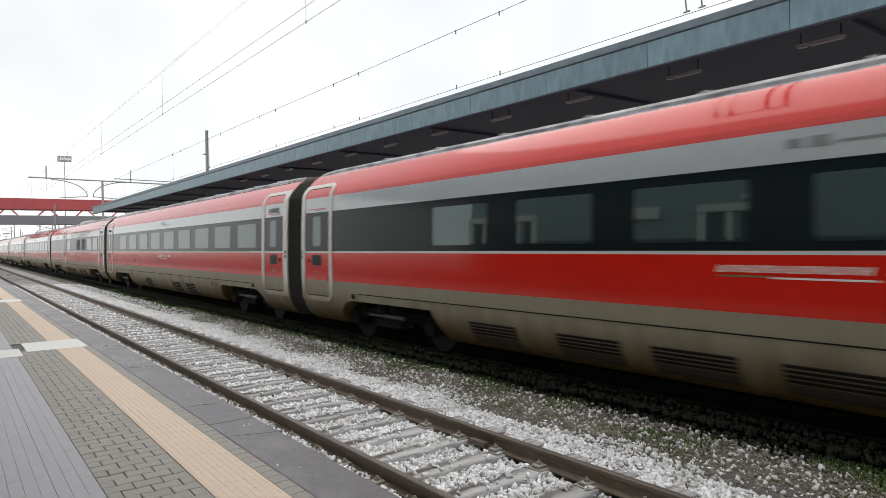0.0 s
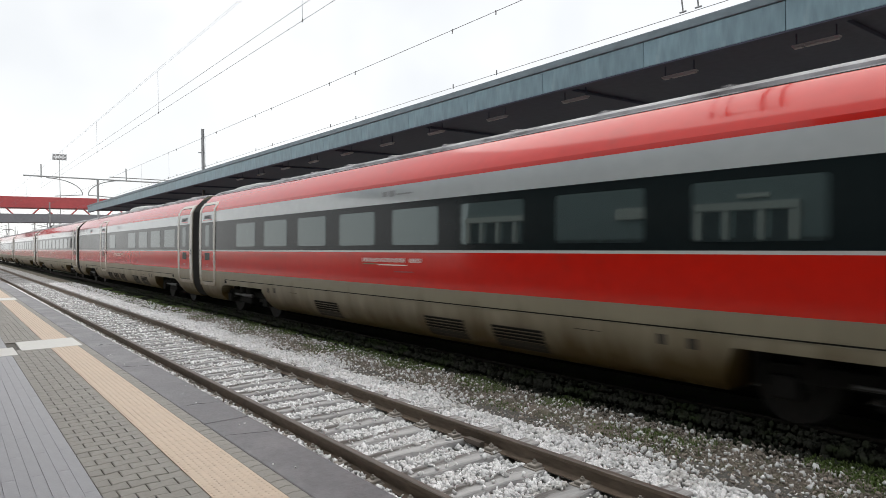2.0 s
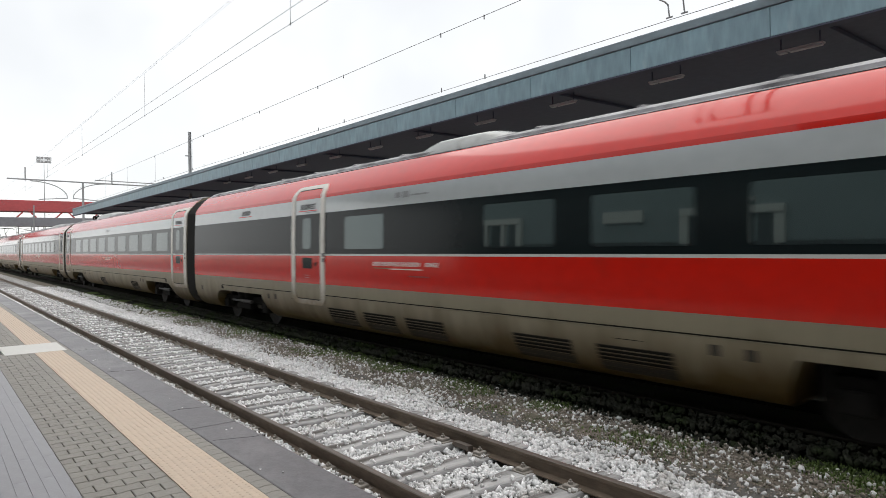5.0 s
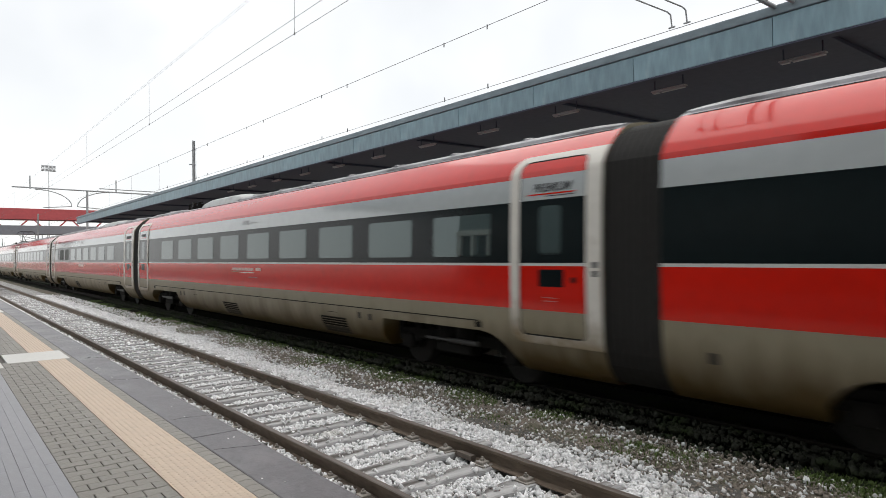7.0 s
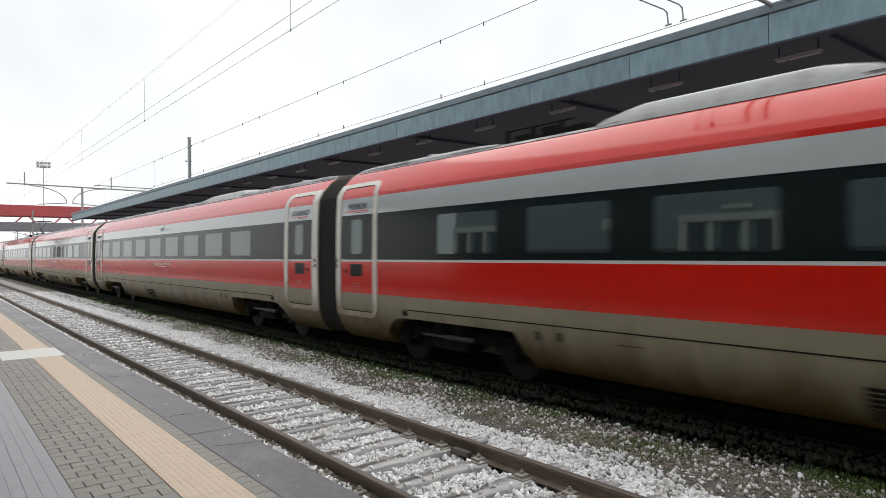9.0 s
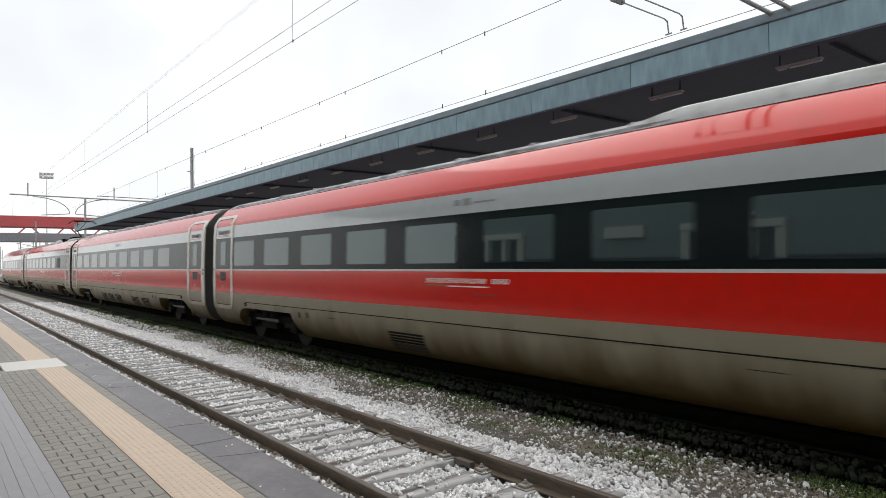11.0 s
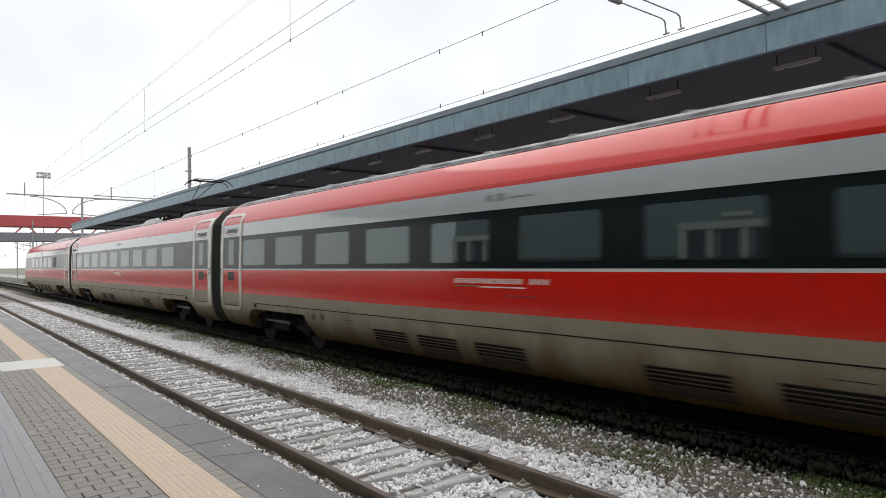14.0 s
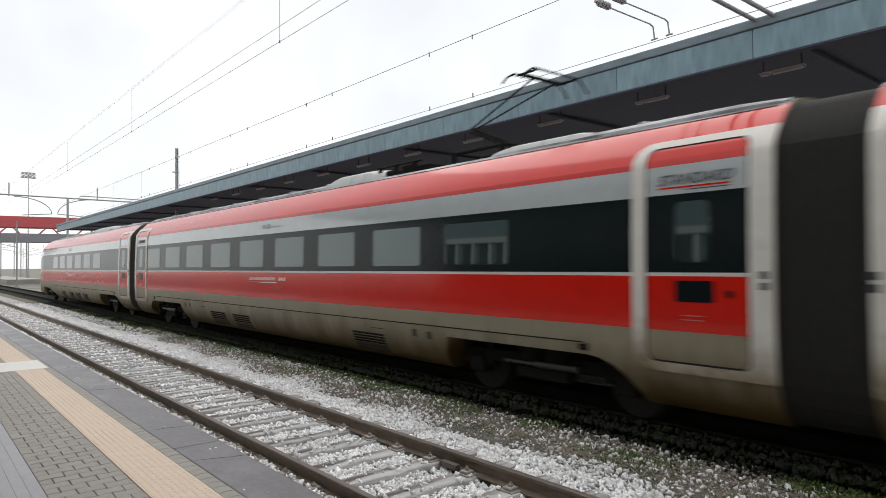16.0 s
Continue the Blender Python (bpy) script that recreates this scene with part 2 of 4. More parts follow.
strip("ballast_bed_far", 7.05, 10.3, -8, 130, -0.30, SHADED_BALLAST, "dirty ballast under the train, darkened for its shade", "ballast", 0.03, 0.4)
strip("earth_strip", 5.7, 7.35, -8, 130, -0.255, EARTH, "stony earth with weeds between two tracks", "earth", 0.04, 0.25, 0.10)

vs, fs = [], []
for j in range(281):
    for x, z in ((2.30, -0.05), (2.75, -0.115), (3.21, -0.175)):
        vs.append((x, -8 + j * 0.5, z + 0.015 * noise.noise((x * 3, j * 1.1, 0))))
for j in range(280):
    for i in range(2):
        a = j * 3 + i
        fs.append((a, a + 1, a + 4, a + 3))
tagged(new("ballast_shoulder", raw_mesh("ballast_shoulder", vs, fs, BED)), "ballast heaped against the foot of the platform", "ballast", kind="structure")

# ---- rails ----
RAIL = [(-0.075, -0.172), (0.075, -0.172), (0.075, -0.160), (0.012, -0.140), (0.009, -0.050), (0.036, -0.036), (0.036, -0.006),
        (0.026, 0.0), (-0.026, 0.0), (-0.036, -0.006), (-0.036, -0.036), (-0.009, -0.050), (-0.012, -0.140), (-0.075, -0.160)]


def rail_mesh(y0, y1):
    bm = bmesh.new()
    a = [bm.verts.new((x, y0, z)) for x, z in RAIL]
    b = [bm.verts.new((x, y1, z)) for x, z in RAIL]
    for i in range(len(RAIL)):
        j = (i + 1) % len(RAIL)
        f = bm.faces.new((a[i], a[j], b[j], b[i]))
        f.material_index = 1 if i in (6, 7, 8) else 0
    bm.faces.new(a), bm.faces.new(b)
    return finish(bm, "rail", [RAILSIDE, RAILTOP])


RAIL_ME = rail_mesh(-10, 260)
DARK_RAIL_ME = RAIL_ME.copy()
# Rail copy painted near black for the shade under the train.
DARK_RAIL_ME.materials[0] = paint("shaded_rail_side", (0.016, 0.013, 0.011), 0.9, ior=1.2, vary=0.3, scale=6)
DARK_RAIL_ME.materials[1] = paint("shaded_rail_head", (0.022, 0.019, 0.016), 0.7, 0.0, ior=1.25, vary=0.3, scale=6)


def track(name, centre, label, mesh):
    ob = tagged(new(name), label, "railway track", kind="structure")
    ob.location = (centre, 0, 0)
    for side in (-1, 1):
        part("rail", mesh, None, ob, "rusty steel rail with a dull head", at=(side * GAUGE / 2, 0, 0))
    return ob


near_track = track("near_track", NEAR_C, "empty railway track with rusty rails on grey sleepers", RAIL_ME)
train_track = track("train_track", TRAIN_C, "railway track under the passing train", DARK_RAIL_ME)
# ---- platforms ----
EDGE = 2.32
bm = boxes((-14.0, EDGE - 0.01, -32, 140, -0.42, PLAT_Z - 0.075))
setting("platform_base", bm, CONCRETE, "concrete body of the near platform", "platform")
bm = bmesh.new()
y = -31.0
while y < 120:
    n_len = 9.3
    box(bm, 1.905, EDGE + 0.02, y + 0.004, y + n_len - 0.004, PLAT_Z - 0.10, PLAT_Z, 0.012)
    y += n_len
edge_slabs = setting("platform_edge", bm, SLAB, "damp dark grey edge slabs of the platform", "platform edge")
crack_rng = random.Random(9)
for y_crack in (5.7, 7.05, 9.9, 12.4, 16.2):
    crack_bm = bmesh.new()
    last = (1.93, y_crack)
    while last[0] < EDGE - 0.03:
        step = (min(last[0] + crack_rng.uniform(0.04, 0.09), EDGE - 0.01), last[1] + crack_rng.uniform(-0.035, 0.02))
        rod(crack_bm, (last[0], last[1], PLAT_Z - 0.002), (step[0], step[1], PLAT_Z - 0.002), crack_rng.uniform(0.0025, 0.005), 5)
        last = step
    part("crack", crack_bm, UNDER, edge_slabs, "thin dark crack")
for i in range(14):
    chip_bm = bmesh.new()
    bmesh.ops.create_icosphere(chip_bm, subdivisions=1, radius=crack_rng.uniform(0.008, 0.016))
    for v in chip_bm.verts:
        v.co *= crack_rng.uniform(0.6, 1.2)
        v.co.z *= 0.5
    part("chip", chip_bm, STONE, edge_slabs, "pale stone chip", at=(crack_rng.uniform(1.95, 2.28), 4.5 + 14 * crack_rng.random() ** 1.5, PLAT_Z + 0.003))
bm = boxes((10.35, 18.0, -15, 75, -0.42, PLAT_Z))
setting("far_platform", bm, CONCRETE, "concrete island platform behind the train", "platform")

# ---- canopy over the far platform ----
CAN_X, CAN_Y0, CAN_Y1 = 10.5, -16.0, 67.2
canopy = tagged(new("platform_canopy"), "long dark platform canopy with weathered teal fascia", "canopy", kind="structure")
part("roof_deck", boxes((CAN_X + 0.12, 17.5, CAN_Y0, CAN_Y1, 5.62, 5.86)), ROOF, canopy, "grey canopy roof")
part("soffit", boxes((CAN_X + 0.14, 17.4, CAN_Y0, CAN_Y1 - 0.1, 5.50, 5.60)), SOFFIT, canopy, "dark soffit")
PANEL_L = 2.6
bm = bmesh.new()
box(bm, -0.06, 0.06, 0.004, PANEL_L - 0.004, 0, 0.47, 0.006)
panel_me = finish(bm, "fascia_panel", TEAL)
n_panels = int((CAN_Y1 - CAN_Y0) / PANEL_L)
for i in range(n_panels):
    part("fascia_panel", panel_me, None, canopy, at=(CAN_X + 0.06, CAN_Y1 - (i + 1) * PANEL_L, 5.365))
bm = bmesh.new()
box(bm, CAN_X - 0.03, CAN_X + 0.16, CAN_Y0, CAN_Y1, 5.842, 6.0, 0.02)
part("top_capping", bm, CAPPING, canopy, "dark slate capping strip")
bm = bmesh.new()
box(bm, CAN_X, CAN_X + 0.2, CAN_Y0, CAN_Y1, 5.335, 5.361)
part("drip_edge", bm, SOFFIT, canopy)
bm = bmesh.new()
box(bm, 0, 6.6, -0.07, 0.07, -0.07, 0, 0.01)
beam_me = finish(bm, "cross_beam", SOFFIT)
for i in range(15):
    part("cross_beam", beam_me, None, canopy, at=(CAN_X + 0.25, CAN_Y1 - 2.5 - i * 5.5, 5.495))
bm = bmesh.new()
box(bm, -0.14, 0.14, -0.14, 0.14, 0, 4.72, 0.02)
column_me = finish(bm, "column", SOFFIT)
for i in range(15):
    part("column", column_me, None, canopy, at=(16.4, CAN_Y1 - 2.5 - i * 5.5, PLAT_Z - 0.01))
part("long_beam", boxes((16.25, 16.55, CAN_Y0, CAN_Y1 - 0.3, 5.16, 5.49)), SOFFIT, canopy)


def canopy_lamp():
    ob = tagged(new("canopy_lamp"), "pale linear lamp fixture under the dark soffit", "lamp", "lamps under the canopy")
    part("housing", boxes((-0.06, 0.06, -0.36, 0.36, 0.03, 0.06), bevel=0.010), FIXTURE, ob)
    part("diffuser", boxes((-0.045, 0.045, -0.34, 0.16, 0.0, 0.027), (-0.045, 0.045, 0.20, 0.34, 0.0, 0.027), bevel=0.010), FIXTURE, ob, "pale unlit diffuser")
    for a in (-0.3, 0.3):
        part("hanger", boxes((-0.01, 0.01, a - 0.01, a + 0.01, 0.062, 0.32)), SOFFIT, ob)
    return ob


lamp = canopy_lamp()
lamp.matrix_basis = pose(11.05, 4.58, 5.19)
for i in range(1, 11):
    copy_thing(lamp, pose(11.05, 4.45 + i * 2.55, 5.19))
copy_thing(lamp, pose(11.05, 1.45, 5.19))


# ---- train ----
# A carriage's own space: y = 0 in the middle of the gangway before it, +y towards its rear, the near side at -x.
PITCH, Y_START, SPEED, GAP = 25.53, 15.60, 8.80, 0.445
PROFILE = [(0.30, 1.05), (0.36, 1.16), (0.46, 1.26), (0.61, 1.355), (0.80, 1.415), (1.00, 1.44), (1.29, 1.45), (1.60, 1.452), (1.942, 1.45), (1.984, 1.449),
           (2.30, 1.442), (2.60, 1.434), (2.915, 1.422), (3.10, 1.412), (3.265, 1.400), (3.34, 1.393), (3.43, 1.348), (3.52, 1.288), (3.61, 1.215), (3.73, 1.105),
           (3.84, 0.98), (3.90, 0.88), (3.96, 0.70), (4.00, 0.40), (4.01, 0.0)]


def rounded(points, start):
    """Cut the corners of the profile above the given height once."""
    low = [p for p in points if p[0] <= start]
    high = [p for p in points if p[0] >= start]
    cut = []
    for (za, wa), (zb, wb) in zip(high, high[1:]):
        cut += [(round(za * 0.75 + zb * 0.25, 4), wa * 0.75 + wb * 0.25), (round(za * 0.25 + zb * 0.75, 4), wa * 0.25 + wb * 0.75)]
    return low + cut + [high[-1]]


PROFILE = rounded(PROFILE, 3.34)
BODY_MATS = [SKIRT, RED, LINE, BLACK, GREY, ROOF]


def half(z):
    return float(np.interp(z, [p[0] for p in PROFILE], [p[1] for p in PROFILE]))


def band(z):
    return 0 if z < 1.29 else 1 if z < 1.942 else 2 if z < 1.984 else 3 if z < 2.915 else 4 if z < 3.265 else 1 if z < 3.86 else 5


def skirt_bottom(d, length):
    """Height of the skirt's lower edge: raised over the bogies."""
    low = 0.30
    for s in (d, length - d):
        if 2.2 < s < 2.95:
            k = (s - 2.2) / 0.75
            low = max(low, 0.30 + 0.58 * math.sqrt(max(0, 1 - (1 - k) ** 2)))
        elif 2.95 <= s <= 5.85:
            low = max(low, 0.88)
        elif 5.85 < s < 6.1:
            low = max(low, 0.88 - 0.58 * (s - 5.85) / 0.25)
    return low


def nose_scale(d, length):
    """Width and height factors of the streamlined end, which starts 4.6 m before the tip."""
    k = max(0.0, (d - (length - 4.6)) / 4.6)
    return math.sqrt(max(0.0, 1 - k ** 2.4)) * 0.97 + 0.03, 1 - 0.62 * k ** 1.9


def carriage_body(length, nose):
    y0, y1 = GAP, length - (0.0 if nose else GAP)
    ys = [y0, 0.7, 1.4, 2.0]
    for s0 in (2.2, length - 6.1):
        for k in ([0, .05, .1, .18, .28, .4, .55, .75, 1.5, 2.5, 3.2, 3.65, 3.7, 3.8, 3.9] if s0 < 3 else
                  [0, .1, .2, .25, .3, 1.2, 2.2, 3.15, 3.35, 3.5, 3.62, 3.72, 3.8, 3.85, 3.9]):
            ys.append(s0 + k)
    ys += [8, 10, 12, 14, 16, 18]
    if nose:
        ys = [y for y in ys if y < length - 5.9] + [length - 4.6 + 4.6 * k / 14 for k in range(15)] + [length - 5.5, length - 5.2]
    else:
        ys += [length - 2, length - 1.4, length - 0.7, y1]
    ys = sorted({round(y, 3) for y in ys if y0 <= y <= y1})
    bm = bmesh.new()
    rows = []
    for y in ys:
        zb = skirt_bottom(y, 26.6 if nose else length) if not (nose and y > 9) else 0.30
        if nose and y > 9:
            s = length - 1.6 - y
            zb = 0.88 if 2.95 < s < 5.85 else 0.30
        ws, hs = nose_scale(y, length) if nose else (1, 1)
        row = []
        for z, w in PROFILE:
            zz = z if z >= 1.29 else zb + (z - 0.30) / 0.99 * (1.29 - zb)
            ww = half(zz) if z < 1.29 else w
            if nose:
                zz = 0.30 + (zz - 0.30) * hs
            row.append((ww * ws, y, zz))
        left = [bm.verts.new((-x, yy, z)) for x, yy, z in row]
        right = [bm.verts.new(p) for p in row[:-1]]
        rows.append(left + right[::-1])
    zs = [p[0] for p in PROFILE]
    bands = [band((a + b) / 2) for a, b in zip(zs, zs[1:])]
    bands = bands + bands[::-1]
    for a, b in zip(rows, rows[1:]):
        for i in range(len(a) - 1):
            f = bm.faces.new((a[i], a[i + 1], b[i + 1], b[i]))
            f.material_index = bands[i]
            f.smooth = True
        f = bm.faces.new((a[-1], a[0], b[0], b[-1]))
        f.material_index = 0
    for r in (rows[0], rows[-1]):
        bm.faces.new(r).material_index = 0
    crease = zs.index(3.34)
    for a, b in zip(rows, rows[1:]):
        for i in (crease, len(a) - 1 - crease + 1):
            e = bm.edges.get((a[i], b[i]))
            if e:
                e.smooth = False
    return finish(bm, "body", BODY_MATS)


def row_span(z, y0, y1, z0, z1, r):
    """Extent along y of a rounded rectangle at height z."""
    ends = []
    for q in (r if isinstance(r, tuple) else (r, r)):
        dz = max(0.0, z0 + q - z, z - (z1 - q))
        ends.append(q - math.sqrt(max(0.0, q * q - dz * dz)))
    return y0 + ends[0], y1 - ends[1]


def heights(z0, z1, r, extra=()):
    zs = {z0, z1}
    r = max(r) if isinstance(r, tuple) else r
    for k in range(1, 6):
        a = r * (1 - math.cos(k / 5 * math.pi / 2))
        zs |= {round(z0 + a, 4), round(z1 - a, 4)}
    zs |= {z for z, _ in PROFILE if z0 < z < z1} | {z for z in extra if z0 < z < z1}
    return sorted(zs)


def soften(bm, faces):
    """Smooth shading on the curved face, with sharp borders."""
    bmesh.ops.recalc_face_normals(bm, faces=bm.faces)
    for f in faces:
        f.smooth = True
    for e in bm.edges:
        if len(e.link_faces) != 2 or e.calc_face_angle() > 0.5:
            e.smooth = False


def skin_panel(y0, y1, z0, z1, r, off, depth, colour=None, name="panel", mats=None):
    """A panel with rounded corners that follows the side's curve and stands proud of it."""
    bm = bmesh.new()
    zs = heights(z0, z1, r)
    front, rear = [], []
    for z in zs:
        a, b = row_span(z, y0, y1, z0, z1, r)
        front.append([bm.verts.new((-(half(z) + off), y, z)) for y in (a, b)])
        rear.append([bm.verts.new((-(half(z) + off - depth), y, z)) for y in (a, b)])
    for i in range(len(zs) - 1):
        f = bm.faces.new((front[i][0], front[i][1], front[i + 1][1], front[i + 1][0]))
        f.material_index = colour((zs[i] + zs[i + 1]) / 2) if colour else 0
        for s in (0, 1):
            f2 = bm.faces.new((front[i][s], front[i + 1][s], rear[i + 1][s], rear[i][s]))
            f2.material_index = f.material_index
    for i in (0, -1):
        bm.faces.new((front[i][0], front[i][1], rear[i][1], rear[i][0]))
    soften(bm, bm.faces)
    return finish(bm, name, mats)


def skin_ring(outer, inner, off, depth, name, mats):
    """A rounded frame; outer and inner are (y0, y1, z0, z1, r)."""
    bm = bmesh.new()
    zi0, zi1 = inner[2], inner[3]
    zs = sorted(set(heights(outer[2], outer[3], outer[4])) | set(heights(zi0, zi1, inner[4])))
    for a, b in zip(zs, zs[1:]):
        rows = []
        inside = a >= zi0 - 1e-6 and b <= zi1 + 1e-6
        for z in (a, b):
            o = row_span(z, *outer)
            if inside:
                i = row_span(z, *inner)
                rows.append(((o[0], i[0]), (i[1], o[1])))
            else:
                rows.append(((o[0], o[1]),))
        for (p, q), (s, t) in zip(rows[0], rows[1]):
            quad = [(p, a), (q, a), (t, b), (s, b)]
            f = [bm.verts.new((-(half(z) + off), y, z)) for y, z in quad]
            g = [bm.verts.new((-(half(z) + off - depth), y, z)) for y, z in quad]
            bm.faces.new(f)
            for i, j in ((1, 2), (3, 0)):
                bm.faces.new((f[i], f[j], g[j], g[i]))
            if not inside:
                for i, j in ((0, 1), (2, 3)):
                    bm.faces.new((f[i], f[j], g[j], g[i]))
    bmesh.ops.remove_doubles(bm, verts=bm.verts, dist=1e-5)
    soften(bm, bm.faces)
    return finish(bm, name, mats)


def text_mesh(words, size, material):
    cu = bpy.data.curves.new("lettering", "FONT")
    cu.body, cu.size, cu.extrude, cu.align_x, cu.shear = words, size, 0.002, "CENTER", 0.25
    cu.offset = 0.0025
    ob = new("lettering", cu)
    me = bpy.data.meshes.new_from_object(ob.evaluated_get(bpy.context.evaluated_depsgraph_get()))
    bpy.data.objects.remove(ob)
    me.materials.clear()
    me.materials.append(material)
    return me


TEXT = {w: text_mesh(w, 0.175, LETTER) for w in ("BUSINESS", "PREMIUM", "STANDARD", "BISTRO")}
BODY_ME = carriage_body(PITCH, False)
NOSE_LEN = 26.3
NOSE_ME = carriage_body(NOSE_LEN, True)
WINDOW_ME = skin_panel(-0.75, 0.75, 2.085, 2.78, 0.05, 0.006, 0.02, None, "window", PANE)
DOOR_Z = (0.93, 3.49)
LEAF_ME = skin_panel(-0.62, 0.62, *DOOR_Z, 0.11, 0.016, 0.03, band, "door", BODY_MATS)
LEAF_GAP_ME = skin_ring((-0.645, 0.645, DOOR_Z[0] - 0.025, DOOR_Z[1] + 0.02, 0.13), (-0.622, 0.622, *DOOR_Z, 0.11), 0.012, 0.03, "door_seal", RUBBER)
INNER = (-0.645, 0.645, DOOR_Z[0] - 0.025, DOOR_Z[1] + 0.02, 0.13)
SURROUND_ME = {"front": skin_ring((-0.898, 0.83, 0.79, 3.60, (0.01, 0.24)), INNER, 0.026, 0.045, "door_surround", FRAME),
               "rear": skin_ring((-0.77, 0.828, 0.79, 3.60, (0.24, 0.01)), INNER, 0.026, 0.045, "door_surround", FRAME),
               "inner": skin_ring((-0.83, 0.83, 0.79, 3.60, 0.24), INNER, 0.026, 0.045, "door_surround", FRAME)}
DOOR_WIN_ME = skin_panel(-0.21, 0.21, 2.10, 2.82, 0.08, 0.022, 0.012, None, "door_window", PANE)
DOOR_SIGN_ME = skin_panel(-0.24, 0.24, 1.64, 1.89, 0.02, 0.021, 0.012, None, "door_display", BLACK)
BUTTON_ME = skin_panel(-0.045, 0.045, 1.70, 1.79, 0.04, 0.024, 0.015, None, "door_button", UNDER)
BADGE_ME = skin_panel(-0.045, 0.045, 1.80, 1.88, 0.01, 0.020, 0.012, None, "small_plate", LETTER)
NOTICE_ME = skin_panel(-0.13, 0.13, 1.475, 1.487, 0.003, 0.020, 0.012, None, "notice_line", paint("faded_notice", (0.42, 0.16, 0.14), 0.4, vary=0.2))
HATCH_ME = skin_panel(-0.08, 0.08, 0.93, 1.03, 0.01, 0.005, 0.012, None, "black_socket", UNDER)
GROOVE_ME = skin_panel(-9.8, 9.8, 1.032, 1.050, 0.003, 0.004, 0.012, None, "groove", UNDER)
LEDGE_ME = skin_panel(-9.8, 9.8, 1.018, 1.029, 0.003, 0.006, 0.012, None, "ledge", SKIRT)
JACK_ME = skin_panel(-0.06, 0.06, 0.80, 0.93, 0.01, 0.004, 0.012, None, "jacking_plate", paint("dirty_plate", (0.032, 0.026, 0.019), 0.7, vary=0.3))
HATCH_LINE_ME = skin_panel(-0.22, 0.22, 0.875, 0.883, 0.003, 0.004, 0.012, None, "hatch_line", UNDER)
NOSE_GROOVE_ME = skin_panel(-7.6, 7.6, 1.032, 1.050, 0.003, 0.004, 0.012, None, "groove", UNDER)
NOSE_LEDGE_ME = skin_panel(-7.6, 7.6, 1.018, 1.029, 0.003, 0.006, 0.012, None, "ledge", SKIRT)
PLATE_ME = skin_panel(-0.32, 0.32, 1.55, 1.575, 0.003, 0.004, 0.01, None, "plate", paint("faded_dark_red_mark", (0.26, 0.012, 0.008), 0.3, vary=0.2))


def vent_mesh():
    """Louvres: dark slots with pale lips over a sooty plate."""
    bm = bmesh.new()

    def slat(z, h, o, mi, y0=-0.56, y1=0.56):
        q = ((y0, z), (y1, z), (y1, z - h), (y0, z - h))
        v = [bm.verts.new((-(half(zz) + o), y, zz)) for y, zz in q]
        w = [bm.verts.new((-(half(zz) - 0.02), y, zz)) for y, zz in q]
        bm.faces.new(v).material_index = mi
        for i in range(4):
            bm.faces.new((v[i], v[(i + 1) % 4], w[(i + 1) % 4], w[i])).material_index = mi
    for k in range(6):
        slat(0.775 - k * 0.062, 0.058, 0.003, 2, -0.58, 0.58)
    for k in range(4):
        slat(0.765 - k * 0.056, 0.034, 0.006, 0)
        slat(0.730 - k * 0.056, 0.010, 0.012, 1)
    return finish(bm, "vent_grille", [UNDER, SKIRT, SOOT])


SOOT = paint("sooty_plate", (0.030, 0.023, 0.014), 0.75, vary=0.35, scale=5)
VENT_ME = vent_mesh()


def bellows_mesh():
    bm = bmesh.new()
    rows = []
    n = 16
    for i in range(n + 1):
        y = -GAP + 2 * GAP * i / n
        inset = 0.02 + (0.022 if i % 2 else 0.0)
        r = [(-(max(half(z) - inset, 0)), y, z - (0.05 if z > 3.8 else 0)) for z, w in PROFILE if z > 0.35]
        rows.append([bm.verts.new(p) for p in r] + [bm.verts.new((-x, yy, z)) for x, yy, z in r[:-1][::-1]])
    for a, b in zip(rows, rows[1:]):
        for i in range(len(a) - 1):
            bm.faces.new((a[i], a[i + 1], b[i + 1], b[i]))
        bm.faces.new((a[-1], a[0], b[0], b[-1]))
    bm.faces.new(rows[0]), bm.faces.new(rows[-1])
    return finish(bm, "gangway_bellows", RUBBER)


BELLOWS_ME = bellows_mesh()


def logo_mesh():
    """The maker's name as slanted blocks with two thin lines beneath."""
    bm = bmesh.new()
    def slant(y0, y1, z0, z1, mi):
        o = 0.004
        q = [(y0, z0), (y1, z0), (y1 - (z1 - z0) * 0.3, z1), (y0 - (z1 - z0) * 0.3, z1)]
        v = [bm.verts.new((-(half(z) + o), y, z)) for y, z in q]
        w = [bm.verts.new((-(half(z) - 0.01), y, z)) for y, z in q]
        bm.faces.new(v).material_index = mi
        for i in range(4):
            bm.faces.new((v[i], v[(i + 1) % 4], w[(i + 1) % 4], w[i])).material_index = mi
    for i in range(16):
        if i != 12:
            y = 1.10 - i * 0.135
            slant(y - 0.088, y - 0.055, 1.745, 1.825, 0)
            slant(y - 0.030, y, 1.745, 1.825, 0)
            slant(y - 0.072, y - 0.016, (1.745, 1.807, 1.777)[i % 3], (1.763, 1.825, 1.793)[i % 3], 0)
    slant(0.50, 1.08, 1.695, 1.71, 1)
    slant(-0.55, 0.48, 1.68, 1.70, 0)
    return finish(bm, "name_lettering", [PALE, GREENMARK])


LOGO_ME = logo_mesh()


